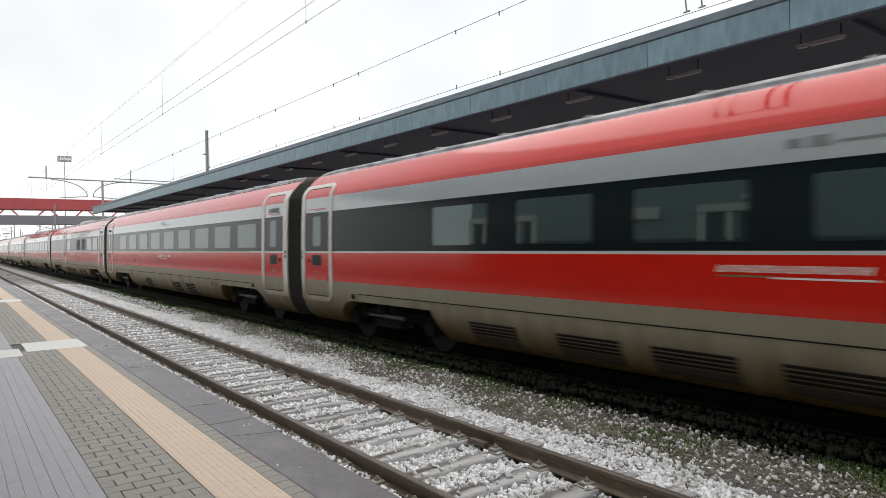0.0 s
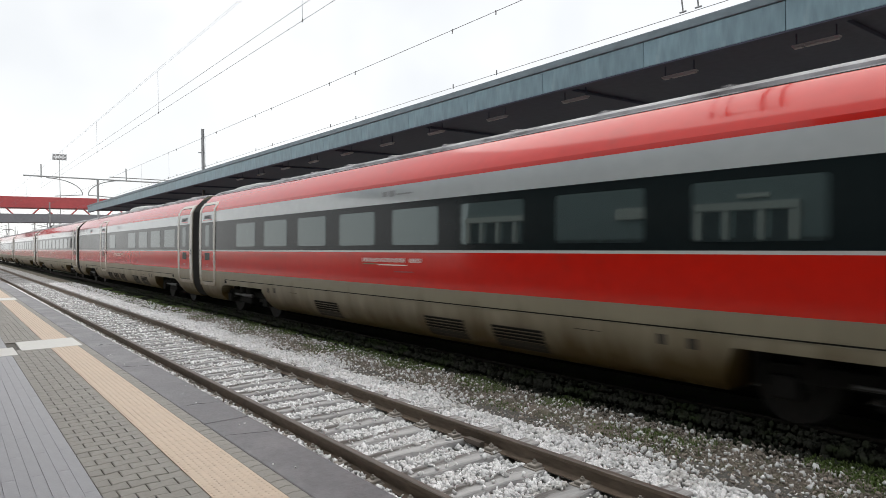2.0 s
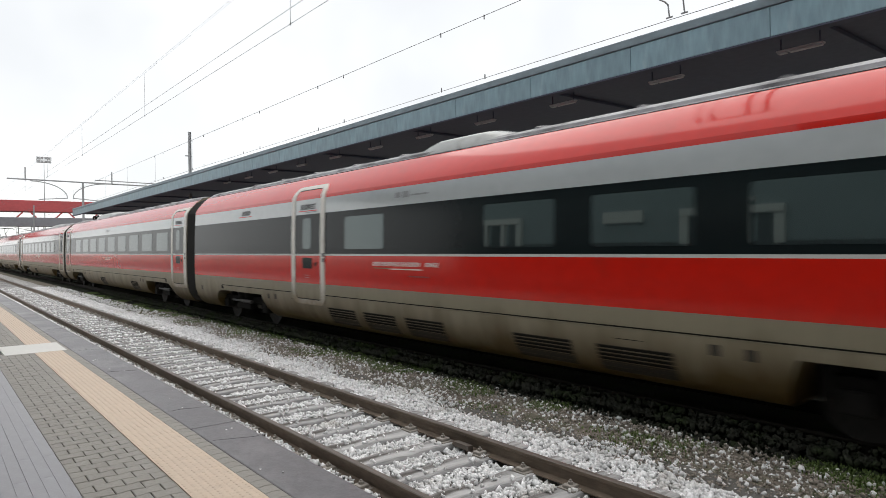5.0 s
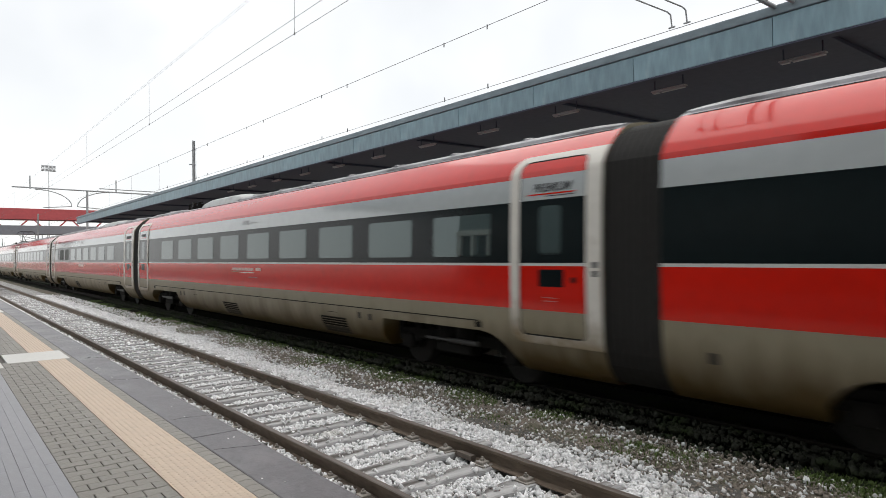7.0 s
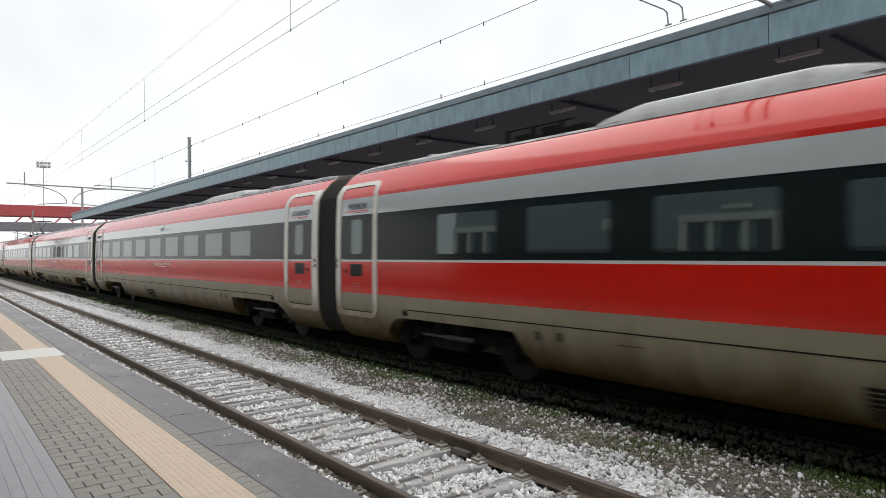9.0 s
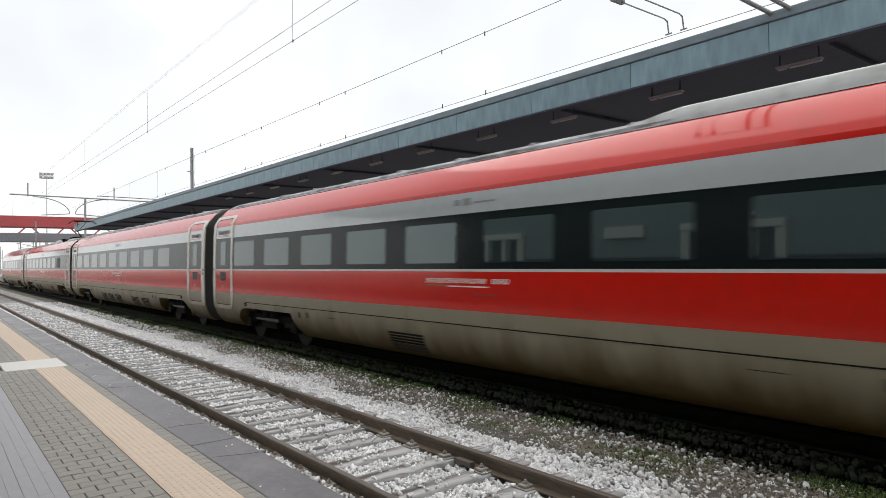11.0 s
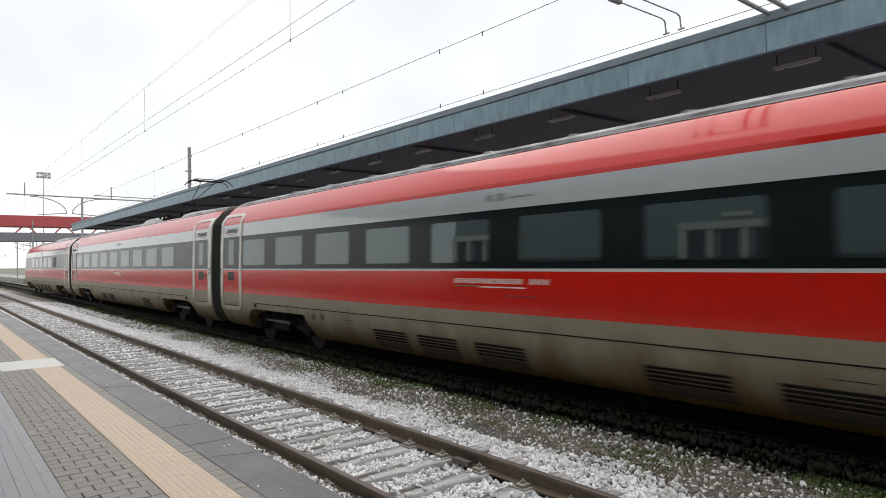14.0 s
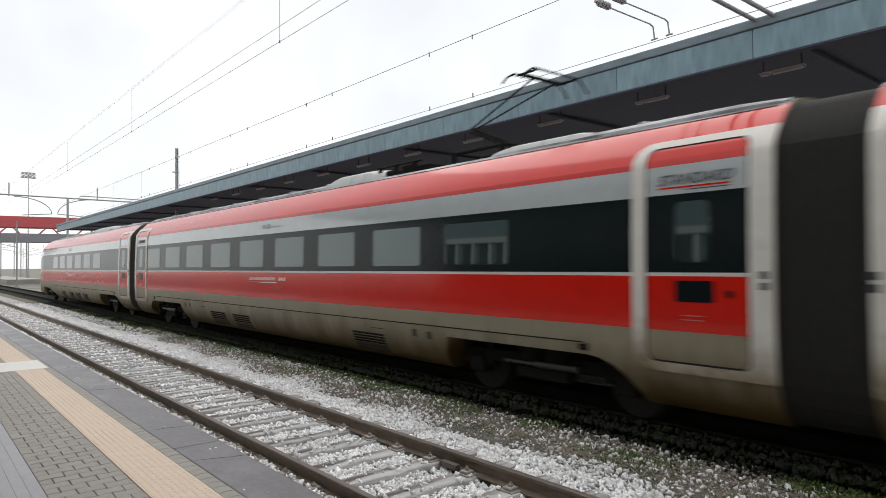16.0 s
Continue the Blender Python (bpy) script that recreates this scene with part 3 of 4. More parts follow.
def bogie_frame_mesh():
    bm = bmesh.new()
    for s in (-1, 1):
        box(bm, s * 1.0 - 0.09, s * 1.0 + 0.09, -1.80, 1.80, 0.52, 0.72, 0.03)
        box(bm, s * 1.05 - 0.12, s * 1.05 + 0.12, -0.5, 0.5, 0.36, 0.56, 0.03)
        for a in (-1.45, 1.45):
            box(bm, s * 1.05 - 0.11, s * 1.05 + 0.11, a - 0.17, a + 0.17, 0.32, 0.60, 0.04)
            rod(bm, (s * 1.02, a + 0.28, 0.46), (s * 1.02, a + 0.28, 0.82), 0.09, 10)
            rod(bm, (s * 1.02, a - 0.28, 0.46), (s * 1.02, a - 0.28, 0.82), 0.09, 10)
        rod(bm, (s * 0.98, -0.25, 0.62), (s * 0.98, -0.25, 0.95), 0.25, 14)
        rod(bm, (s * 0.98, 0.25, 0.62), (s * 0.98, 0.25, 0.95), 0.25, 14)
    box(bm, -1.0, 1.0, -0.3, 0.3, 0.5, 0.75, 0.03)
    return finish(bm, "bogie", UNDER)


def damper_mesh():
    bm = bmesh.new()
    rod(bm, (-1.22, -0.75, 0.60), (-1.22, 0.05, 0.60), 0.05, 10)
    rod(bm, (-1.22, 0.05, 0.60), (-1.22, 0.70, 0.60), 0.028, 8)
    # Damper colour is darkened for the shade beneath the carriage.
    return finish(bm, "yaw_damper", paint("shaded_damper", (0.035, 0.033, 0.031), 0.5, 0.3, vary=0.2))


def wheelset_mesh():
    bm = bmesh.new()
    rod(bm, (-1.05, 0, 0), (1.05, 0, 0), 0.085, 12)
    for s in (-1, 1):
        rod(bm, (s * 0.685, 0, 0), (s * 0.82, 0, 0), 0.455, 40)
        rod(bm, (s * 0.655, 0, 0), (s * 0.690, 0, 0), 0.482, 40)
        rod(bm, (s * 0.815, 0, 0), (s * 0.850, 0, 0), 0.19, 20)
        for k in range(6):
            a = k * math.pi / 3
            rod(bm, (s * 0.815, 0.14 * math.cos(a), 0.14 * math.sin(a)), (s * 0.865, 0.14 * math.cos(a), 0.14 * math.sin(a)), 0.018, 6)
    # Wheel steel is painted near black, underfloor shade included.
    return finish(bm, "wheelset", paint("shaded_wheel_steel", (0.022, 0.020, 0.018), 0.75, 0.0, ior=1.3, vary=0.3, scale=5))


BOGIE_ME, DAMPER_ME, WHEEL_ME = bogie_frame_mesh(), damper_mesh(), wheelset_mesh()
WHEELS, CARRIAGES = [], []


def hump_mesh(length, h):
    bm = bmesh.new()
    n, m = 14, 10
    grid = []
    for i in range(n + 1):
        k = i / n
        e = min(1, math.sin(math.pi * k) ** 0.5 * 1.25)
        row = []
        for j in range(m + 1):
            a = math.pi * j / m
            row.append(bm.verts.new((-0.90 * math.cos(a), (k - 0.5) * length, 3.88 + (h * e + 0.02) * math.sin(a) ** 0.45)))
        grid.append(row)
    for a, b in zip(grid, grid[1:]):
        for i in range(m):
            bm.faces.new((a[i], a[i + 1], b[i + 1], b[i])).smooth = True
    bm.faces.new(grid[0]), bm.faces.new(grid[-1])
    return finish(bm, "roof_fairing", FAIRING)


def roof_strip_mesh(length):
    bm = bmesh.new()
    rows = []
    for k in (0, 0.15, 0.6, 1.4, length - 1.4, length - 0.6, length - 0.15, length):
        e = min(1.0, 0.70 + min(k, length - k) / 1.5)
        rows.append([bm.verts.new((x, k, 3.87 + (z - 3.87) * e)) for x, z in
                     ((-0.90, 3.87), (-0.885, 3.935), (-0.82, 3.985), (-0.55, 4.02), (0, 4.035), (0.55, 4.02), (0.82, 3.985), (0.885, 3.935), (0.90, 3.87))])
    for a, b in zip(rows, rows[1:]):
        for i in range(8):
            bm.faces.new((a[i], a[i + 1], b[i + 1], b[i]))
    bm.faces.new(rows[0]), bm.faces.new(rows[-1])
    for k in range(1, int(length / 1.9)):
        rod(bm, (-0.905, k * 1.9, 3.875), (-0.83, k * 1.9 + 0.02, 3.995), 0.022, 6)
        rod(bm, (-0.83, k * 1.9 + 0.02, 3.995), (-0.5, k * 1.9 + 0.04, 4.035), 0.022, 6)
    return finish(bm, "roof_strip", ROOF)


GUTTER_ME = skin_panel(-12.2, 12.2, 3.848, 3.864, 0.003, 0.004, 0.012, None, "gutter_line", UNDER)
MARK_ME = [skin_panel(a, b, z0, z1, 0.004, 0.004, 0.012, None, "operator_mark", m) for a, b, z0, z1, m in
           ((0.25, 0.42, 3.06, 3.16, MARK), (-0.02, 0.18, 3.05, 3.17, MARK), (-0.62, -0.08, 3.07, 3.10, MARK))]
HUMPS = {2.4: hump_mesh(2.4, 0.20), 2.2: hump_mesh(2.2, 0.30), 4.5: hump_mesh(4.5, 0.27), 3.9: hump_mesh(3.9, 0.31)}


def roof_gear_mesh():
    bm = bmesh.new()
    for k in range(3):
        box(bm, -0.6, 0.5, k * 0.6, k * 0.6 + 0.35, 3.97, 4.10 + 0.05 * (k % 2), 0.03)
        rod(bm, (-0.65, k * 0.6 + 0.45, 3.90), (-0.65, k * 0.6 + 0.45, 4.18), 0.05, 8)
    tube(bm, [(-0.65, 0.2, 4.17), (-0.65, 1.7, 4.17)], 0.02)
    return finish(bm, "roof_equipment", UNDER)


GEAR_ME = roof_gear_mesh()


def add_door(car, y, words, mirrored, place):
    leaf = part("door", LEAF_ME, None, car, "red and grey door leaf with a dark window", at=(0, y, 0))
    part("door_seal", LEAF_GAP_ME, None, car, at=(0, y, 0))
    part("door_surround", SURROUND_ME[place], None, car, "pale rounded door surround", at=(0, y, 0))
    s = -1 if mirrored else 1
    part("door_window", DOOR_WIN_ME, None, leaf, at=(0, 0.02 * s, 0))
    part("door_display", DOOR_SIGN_ME, None, leaf, "black display", at=(0, 0.0, 0))
    part("door_button", BUTTON_ME, None, leaf, at=(0, -0.42 * s, 0))
    for dz in (0.0, -0.05):
        part("notice_line", NOTICE_ME, None, leaf, at=(0, 0.03, dz))
    for dz in (0.0, 0.12):
        part("small_plate", BADGE_ME, None, car, at=(-0.012, y - 0.80 * s, dz))
    if words:
        t = part("lettering", TEXT[words], None, leaf, "dark slanted lettering")
        t.matrix_basis = Matrix(((0, 0, -1, -(half(3.03) + 0.021)), (-1, 0, 0, 0.0), (0, 1, 0, 3.03), (0, 0, 0, 1))) @ pose(0, 0, 0, -3.4)
    part("red_underline", skin_panel(-0.44, 0.46, 2.985, 3.005, 0.004, 0.020, 0.012, None, "red_underline", RED), None, leaf)
    part("thin_underline", skin_panel(-0.44, 0.10, 2.955, 2.967, 0.003, 0.020, 0.012, None, "thin_underline", LETTER), None, leaf)


def carriage(k, windows, front_door, rear_door, vents, humps, words, label, nose=0, inner_door=None, gear=None, strips=((0.5, 25.03),)):
    """k: place in the train, counted from the first gangway."""
    car = tagged(new("train_carriage"), label, "train carriage", "carriages of the train")
    flip = nose < 0
    body = part("body", NOSE_ME if nose else BODY_ME, None, car, "glossy red and grey body shell with a black window band")
    if flip:
        body.matrix_basis = pose(0, PITCH, 0, 0, 0, 180)
    for y in windows:
        part("window", WINDOW_ME, None, car, at=(0, y + 0.75, 0))
    if front_door:
        add_door(car, 1.345, words, False, "front")
    if rear_door:
        add_door(car, PITCH - 1.275, words, True, "rear")
    if inner_door:
        add_door(car, inner_door, words, False, "inner")
    for y in vents:
        part("vent_grille", VENT_ME, None, car, at=(0, y, 0))
    for y in (2.98, PITCH - 2.98):
        if not (flip and y < 5) and not (nose > 0 and y > 9):
            part("black_socket", HATCH_ME, None, car, at=(0, y, 0))
    for y in (6.35, PITCH - 6.35):
        if not nose:
            part("jacking_plate", JACK_ME, None, car, at=(0, y, 0))
            part("jacking_plate", JACK_ME, None, car, at=(0, y + (0.42 if y < 12 else -0.42), 0.015))
        if not nose:
            part("hatch_line", HATCH_LINE_ME, None, car, at=(0, y + (1.6 if y < 12 else -1.6), 0))
    if inner_door:
        part("jacking_plate", JACK_ME, None, car, at=(0, PITCH - 1.1, 0.02))
    if not nose:
        part("groove", GROOVE_ME, None, car, at=(0, PITCH / 2, 0))
        part("ledge", LEDGE_ME, None, car, at=(0, PITCH / 2, 0))
        part("nameplate", PLATE_ME, None, car, at=(0, 12.45, 0))
    else:
        part("groove", NOSE_GROOVE_ME, None, car, at=(0, PITCH / 2 + (2.0 if flip else -2.0), 0))
        part("ledge", NOSE_LEDGE_ME, None, car, at=(0, PITCH / 2 + (2.0 if flip else -2.0), 0))
    part("name_lettering", LOGO_ME, None, car, "pale name lettering with a green line", at=(0, 12.9, 0))
    for y, ln in humps:
        part("roof_fairing", HUMPS[ln], None, car, at=(0, y, 0))
    if not nose:
        part("gutter_line", GUTTER_ME, None, car, at=(0, PITCH / 2, 0))
    for a, b in strips:
        part("roof_strip", roof_strip_mesh(b - a), None, car, "grey roof fairing", at=(0, a, 0))
    for me in MARK_ME:
        part("operator_mark", me, None, car, at=(0, 12.8, 0))
    if gear:
        part("roof_equipment", GEAR_ME, None, car, "dark roof equipment", at=(0, gear, 0))
    if k >= 0:
        part("gangway_bellows", BELLOWS_ME, None, car, "dark folded gangway bellows")
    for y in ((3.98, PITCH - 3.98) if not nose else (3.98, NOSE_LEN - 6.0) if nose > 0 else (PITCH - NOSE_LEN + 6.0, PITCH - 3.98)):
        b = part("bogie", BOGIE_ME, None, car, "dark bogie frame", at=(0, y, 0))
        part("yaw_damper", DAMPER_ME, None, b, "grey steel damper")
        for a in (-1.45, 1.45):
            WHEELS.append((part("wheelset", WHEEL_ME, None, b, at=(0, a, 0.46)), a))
    CARRIAGES.append((car, k))
    return car


WIN_A = [2.65 + 2.172 * i for i in range(9)]
WIN_B = [4.37 + 2.19 * i for i in range(9)]
carriage(-1, [PITCH - 7.5 - 2.2 * i for i in range(6)], False, True, [18.0, 16.0, 14.37, 12.72, 9.2], [], None,
         "leading red and grey carriage of a long passenger train", nose=-1, strips=((5.0, 25.03),))
carriage(0, WIN_A, True, True, [9.4, 11.28, 15.83], [(22.2, 2.4)], "BUSINESS", "glossy red and grey business class carriage in the train")
bistro = carriage(1, WIN_A[:4] + [13.62], True, False, [7.9, 9.5, 12.4, 13.9, 15.4], [(12.0, 2.2)], "BUSINESS",
                  "red and grey bistro carriage with a long windowless black band", inner_door=16.85)
carriage(2, WIN_A, True, True, [7.95, 14.34], [(16.65, 3.9)], "PREMIUM", "red and grey premium class carriage in the train",
         gear=18.9, strips=((0.5, 18.5), (20.6, 25.03)))
carriage(3, WIN_B, True, True, [14.75], [(8.0, 4.5)], "STANDARD", "red and grey standard class carriage in the train")
carriage(4, WIN_B, True, True, [8.1, 9.76, 13.0, 14.6, 16.1], [], "STANDARD", "red and grey standard class carriage with roof vents")
panto_car = carriage(5, WIN_B, True, True, [8.35, 14.7, 16.4], [(4.2, 2.4), (9.8, 2.2)], "STANDARD",
                     "red and grey standard class carriage with raised pantograph", strips=((0.5, 5.2), (9.0, 25.03)), gear=7.3)
carriage(6, [5.6 + 2.2 * i for i in range(6)], True, False, [9.2, 11.0, 12.8, 15.0], [(8.0, 4.5)], None,
         "last red and grey carriage with a streamlined nose", nose=1, strips=((0.5, 19.5),))
t = part("lettering", TEXT["BISTRO"], None, bistro, "dark slanted lettering")
t.matrix_basis = Matrix(((0, 0, -1, -(half(3.055) + 0.007)), (-1, 0, 0, PITCH - 4.85), (0, 1, 0, 3.055), (0, 0, 0, 1))) @ pose(0, 0, 0, -3.8)
part("red_underline", skin_panel(-0.48, 0.48, 3.005, 3.025, 0.004, 0.005, 0.012, None, "red_underline", RED), None, bistro, at=(0, PITCH - 4.8, 0))


def pantograph(car, y):
    bm = bmesh.new()
    for s in (-0.35, 0.35):
        rod(bm, (s, -0.5, 4.22), (s, 0.9, 4.22), 0.035)
        for a in (-0.45, 0.85):
            rod(bm, (s * 1.2, a, 3.95), (s * 1.2, a, 4.22), 0.06, 10)
    for a in (-0.5, 0.9):
        rod(bm, (-0.45, a, 4.22), (0.45, a, 4.22), 0.03)
    part("pantograph_base", finish(bm, "pantograph_base", UNDER), None, car, "dark base frame on insulators", at=(0, y, 0))
    bm = bmesh.new()
    rod(bm, (0, -0.35, 4.26), (0, 0.75, 4.72), 0.035)
    rod(bm, (-0.05, 0.75, 4.72), (-0.28, -1.12, 5.27), 0.015)
    rod(bm, (0.05, 0.75, 4.72), (0.28, -1.12, 5.27), 0.015)
    rod(bm, (0.12, -0.2, 4.24), (0.02, 0.85, 4.68), 0.016)
    part("pantograph_arm", finish(bm, "pantograph_arm", UNDER), None, car, "folded lever arm", at=(0, y, 0))
    bm = bmesh.new()
    for a in (-1.35, -0.9):
        pts = [(-0.84, a, 5.11), (-0.74, a, 5.22), (-0.56, a, 5.325), (0.56, a, 5.325), (0.74, a, 5.22), (0.84, a, 5.11)]
        tube(bm, pts, 0.017)
    for s in (-0.5, 0.5):
        rod(bm, (s, -1.35, 5.30), (s, -0.9, 5.30), 0.02)
    rod(bm, (-0.5, -1.12, 5.27), (0.5, -1.12, 5.27), 0.022)
    part("contact_head", finish(bm, "contact_head", UNDER), None, car, "contact strips with bent horns", at=(0, y, 0))


pantograph(panto_car, 5.95)

# ---- near platform surface ----
near_platform = tagged(new("platform_paving"), "near platform paved with pavers, buff tactile tiles and grey ribbed slabs", "platform", kind="structure")
part("bedding", boxes((-13.9, 1.90, -31.9, 119, PLAT_Z - 0.075, PLAT_Z - 0.022)), JOINT, near_platform, "dark joint bedding")
PX0, PX1, TX1, SX = 0.81, 1.38, 1.78, 1.905
DX, DY, WAVE, GAPJ = 0.19, 0.135, 0.017, 0.0030


def paver_outline(x0, x1):
    """Interlocking paver; the edges across the walk are bent."""
    def wave(x, top):
        k = abs(x / DX - 0.5) * 2
        return WAVE * (k if top else 1 - k)
    mids = [m for m in (DX / 2,) if x0 < m < x1]
    xs = [x0 + GAPJ] + mids + [x1 - GAPJ]
    return [(x, wave(x, False) + GAPJ) for x in xs] + [(x, DY + wave(x, True) - GAPJ) for x in xs[::-1]]


def prism(pts, z0, z1, bev=0.004):
    """Vertices and faces of a prism with a chamfered top."""
    cx, cy = sum(p[0] for p in pts) / len(pts), sum(p[1] for p in pts) / len(pts)
    n = len(pts)
    inner = [(x + (cx - x) * 0.06, y + (cy - y) * 0.08) for x, y in pts]
    vs = [(x, y, z0) for x, y in pts] + [(x, y, z1 - bev) for x, y in pts] + [(x, y, z1) for x, y in inner]
    fs = []
    for r in (0, n):
        fs += [(r + i, r + (i + 1) % n, r + n + (i + 1) % n, r + n + i) for i in range(n)]
    fs.append(tuple(range(2 * n, 3 * n)))
    return vs, fs


SHAPES = {"full": paver_outline(0, DX), "first": paver_outline(DX / 2, DX), "last": paver_outline(0, DX / 2)}
SHAPES["narrow"] = [(GAPJ, GAPJ), (0.06, GAPJ + WAVE), (0.125 - GAPJ, GAPJ), (0.125 - GAPJ, DY - GAPJ), (0.06, DY + WAVE - GAPJ), (GAPJ, DY - GAPJ)]
PRISMS = {k: prism(v, -0.05, 0) for k, v in SHAPES.items()}
PAVER_ME = {k: raw_mesh("paver", *v, PAVER) for k, v in PRISMS.items()}
rest_v, rest_f = [], []
paver_rng = random.Random(5)


def lay(kind, x, y, single):
    z = PLAT_Z + paver_rng.uniform(-0.002, 0.002)
    if single:
        part("paver", PAVER_ME[kind], None, near_platform, at=(x, y, z))
    else:
        vs, fs = PRISMS[kind]
        n = len(rest_v)
        rest_v.extend((vx + x, vy + y, vz + z) for vx, vy, vz in vs)
        rest_f.extend(tuple(i + n for i in f) for f in fs)


for r in range(-80, 330):
    y = 2.6 + r * DY
    if y > 12.63 and y < 13.75:
        continue
    if r % 2:
        for i in range(3):
            lay("full", PX0 + i * DX, y, 0 <= r < 72)
    else:
        lay("first", PX0 - DX / 2, y, 0 <= r < 72)
        lay("full", PX0 + DX / 2, y, 0 <= r < 72)
        lay("full", PX0 + DX * 1.5, y, 0 <= r < 72)
        lay("last", PX0 + DX * 2.5, y, 0 <= r < 72)
for r in range(-80, 330):
    lay("narrow", TX1, 2.6 + r * DY, 0 <= r < 60)
tagged(part("far_pavers", raw_mesh("far_pavers", rest_v, rest_f, PAVER), None, near_platform), kind="stuff")


def tactile_mesh():
    bm = bmesh.new()
    box(bm, 0.001, 0.399, 0.001, 0.399, -0.04, 0.0, 0.001)
    for i in range(8):
        for j in range(8):
            bmesh.ops.create_cone(bm, cap_ends=True, segments=6, radius1=0.0125, radius2=0.009, depth=0.003,
                                  matrix=Matrix.Translation((0.025 + i * 0.05, 0.025 + j * 0.05, 0.0010)))
    return finish(bm, "tactile_tile", TACTILE)


TACTILE_ME = tactile_mesh()
for i in range(-26, 150):
    y = 2.6 + i * 0.4
    if not 12.3 < y < 13.5:
        part("tactile_tile", TACTILE_ME, None, near_platform, "buff tile with rows of low studs", at=(PX1, y, PLAT_Z + 0.002))
part("white_slab", boxes((PX0 + 0.16, SX - 0.05, 12.605, 13.795, PLAT_Z - 0.05, PLAT_Z + 0.004), bevel=0.004), WHITE, near_platform, "worn white guide slab")
part("white_slab", boxes((0.50, PX0 + 0.08, 12.15, 13.10, PLAT_Z - 0.05, PLAT_Z + 0.005), bevel=0.004), WHITE, near_platform, "worn white guide slab")
part("white_slab", boxes((PX0 + 0.10, SX - 0.05, 25.2, 26.4, PLAT_Z - 0.05, PLAT_Z + 0.008), bevel=0.004), WHITE, near_platform, "worn white guide slab")
bm = bmesh.new()
box(bm, 0.0008, 0.0857, 0.001, 1.199, -0.05, 0, 0.0012)
rib_me = finish(bm, "paving_strip", RIB)
bm = bmesh.new()
box(bm, 0.0008, 0.0857, 0.001, 0.599, -0.05, 0, 0.0012)
half_rib_me = finish(bm, "paving_strip", RIB)
for i in range(1, 14, 2):
    part("paving_strip", half_rib_me, None, near_platform, at=(PX0 - (i + 1) * 0.0865, 2.6, PLAT_Z - 0.001 + 0.001 * (i % 3)))
for i in range(14):
    for j in range(20):
        part("paving_strip", rib_me, None, near_platform, at=(PX0 - (i + 1) * 0.0865, 2.6 + j * 1.2 + (0.6 if i % 2 else 0), PLAT_Z - 0.001 + 0.001 * (i % 3)))
# Unseen platform area, coloured dark to deepen the red paint's reflections.
part("unseen_surface", boxes((-13.8, PX0 - 14 * 0.0865 - 0.004, -31.8, 118, PLAT_Z - 0.05, PLAT_Z)), DARK_PLATFORM, near_platform, "unseen platform surface, dark for the train's reflections")
part("plain_slab", boxes((PX0 - 14 * 0.0865, PX0 - 0.004, 27.3, 118, PLAT_Z - 0.05, PLAT_Z), (PX0 - 14 * 0.0865, PX0 - 0.004, -31.8, 2.595, PLAT_Z - 0.05, PLAT_Z)), RIB, near_platform, "plain grey slabs")

# ---- station building and canopy on the camera's side ----
station_canopy = tagged(new("station_canopy"), "dark canopy over the near platform", "canopy", kind="structure")
ROOF_EDGE, ROOF_END = -0.2, 27.0
part("roof_deck", boxes((-5.4, ROOF_EDGE, -32, ROOF_END, 5.35, 5.6)), SOFFIT, station_canopy)
# Added roof piece, out of view, that dims the nearby platform and train side.
part("shade_roof", boxes((ROOF_EDGE + 0.104, 1.2, -32, 5.6, 5.35, 5.6)), SOFFIT, station_canopy)
part("fascia", boxes((ROOF_EDGE + 0.004, ROOF_EDGE + 0.1, -32, ROOF_END, 5.2, 5.75)), TEAL, station_canopy)
# Arcade: base added dark to deepen the train's reflections, white piers and transom windows above it, a grey upper
# storey.
wall_cream = tagged(new("wall_station"), "station wall with an added dark base and white arcade piers", "wall", kind="structure")
part("dark_base", boxes((-14.4, -14.0, -30, 34, -0.4, 3.10)), DARK_FRONT, wall_cream, "lower wall, added dark for the train's reflections")
part("upper_storey", boxes((-14.4, -14.0, -30, 34, 3.104, 9.5)), UPPERWALL, wall_cream, "grey green upper wall")
for y0, y1 in ((12.3, 17.1), (27.6, 33.9)):
    part("cornice", boxes((-13.996, -13.72, y0, y1, 4.56, 5.0)), PLASTER, wall_cream, "white plaster cornice")
    n = int((y1 - y0) / 1.55)
    step = (y1 - y0) / n
    for i in range(n + 1):
        w = 0.42 if i in (0, n) else 0.14
        yc = y0 + i * step
        part("pier", boxes((-13.996, -13.78, max(y0, yc - w), min(y1, yc + w), 3.0, 4.556)), PLASTER, wall_cream, "white plaster pier")
    for i in range(n):
        part("pane", boxes((-13.99, -13.95, y0 + i * step + 0.43, y0 + (i + 1) * step - 0.43, 3.104, 4.50)), DARK_FRONT, wall_cream, "dark window opening")
# White blocks added to give bright patches in the train's windows.
part("reflected_block", boxes((-13.996, -13.80, 19.2, 21.6, 4.30, 5.05)), PLASTER, wall_cream, "white block added for window reflections")
part("reflected_block", boxes((-13.996, -13.80, 13.6, 15.0, 5.25, 5.50)), PLASTER, wall_cream, "white block added for window reflections")
column_bm = bmesh.new()
box(column_bm, -0.12, 0.12, -0.12, 0.12, 0, 4.92, 0.02)
near_column_me = finish(column_bm, "column", SOFFIT)
for k in range(5):
    part("column", near_column_me, None, station_canopy, at=(-3.2, -30 + k * 7.0, PLAT_Z - 0.01))
setting("wall_station_back", boxes((-24, -23.6, -34, 34, -0.4, 9.5)), FACADE, "plain rear wall of the station building", "wall")
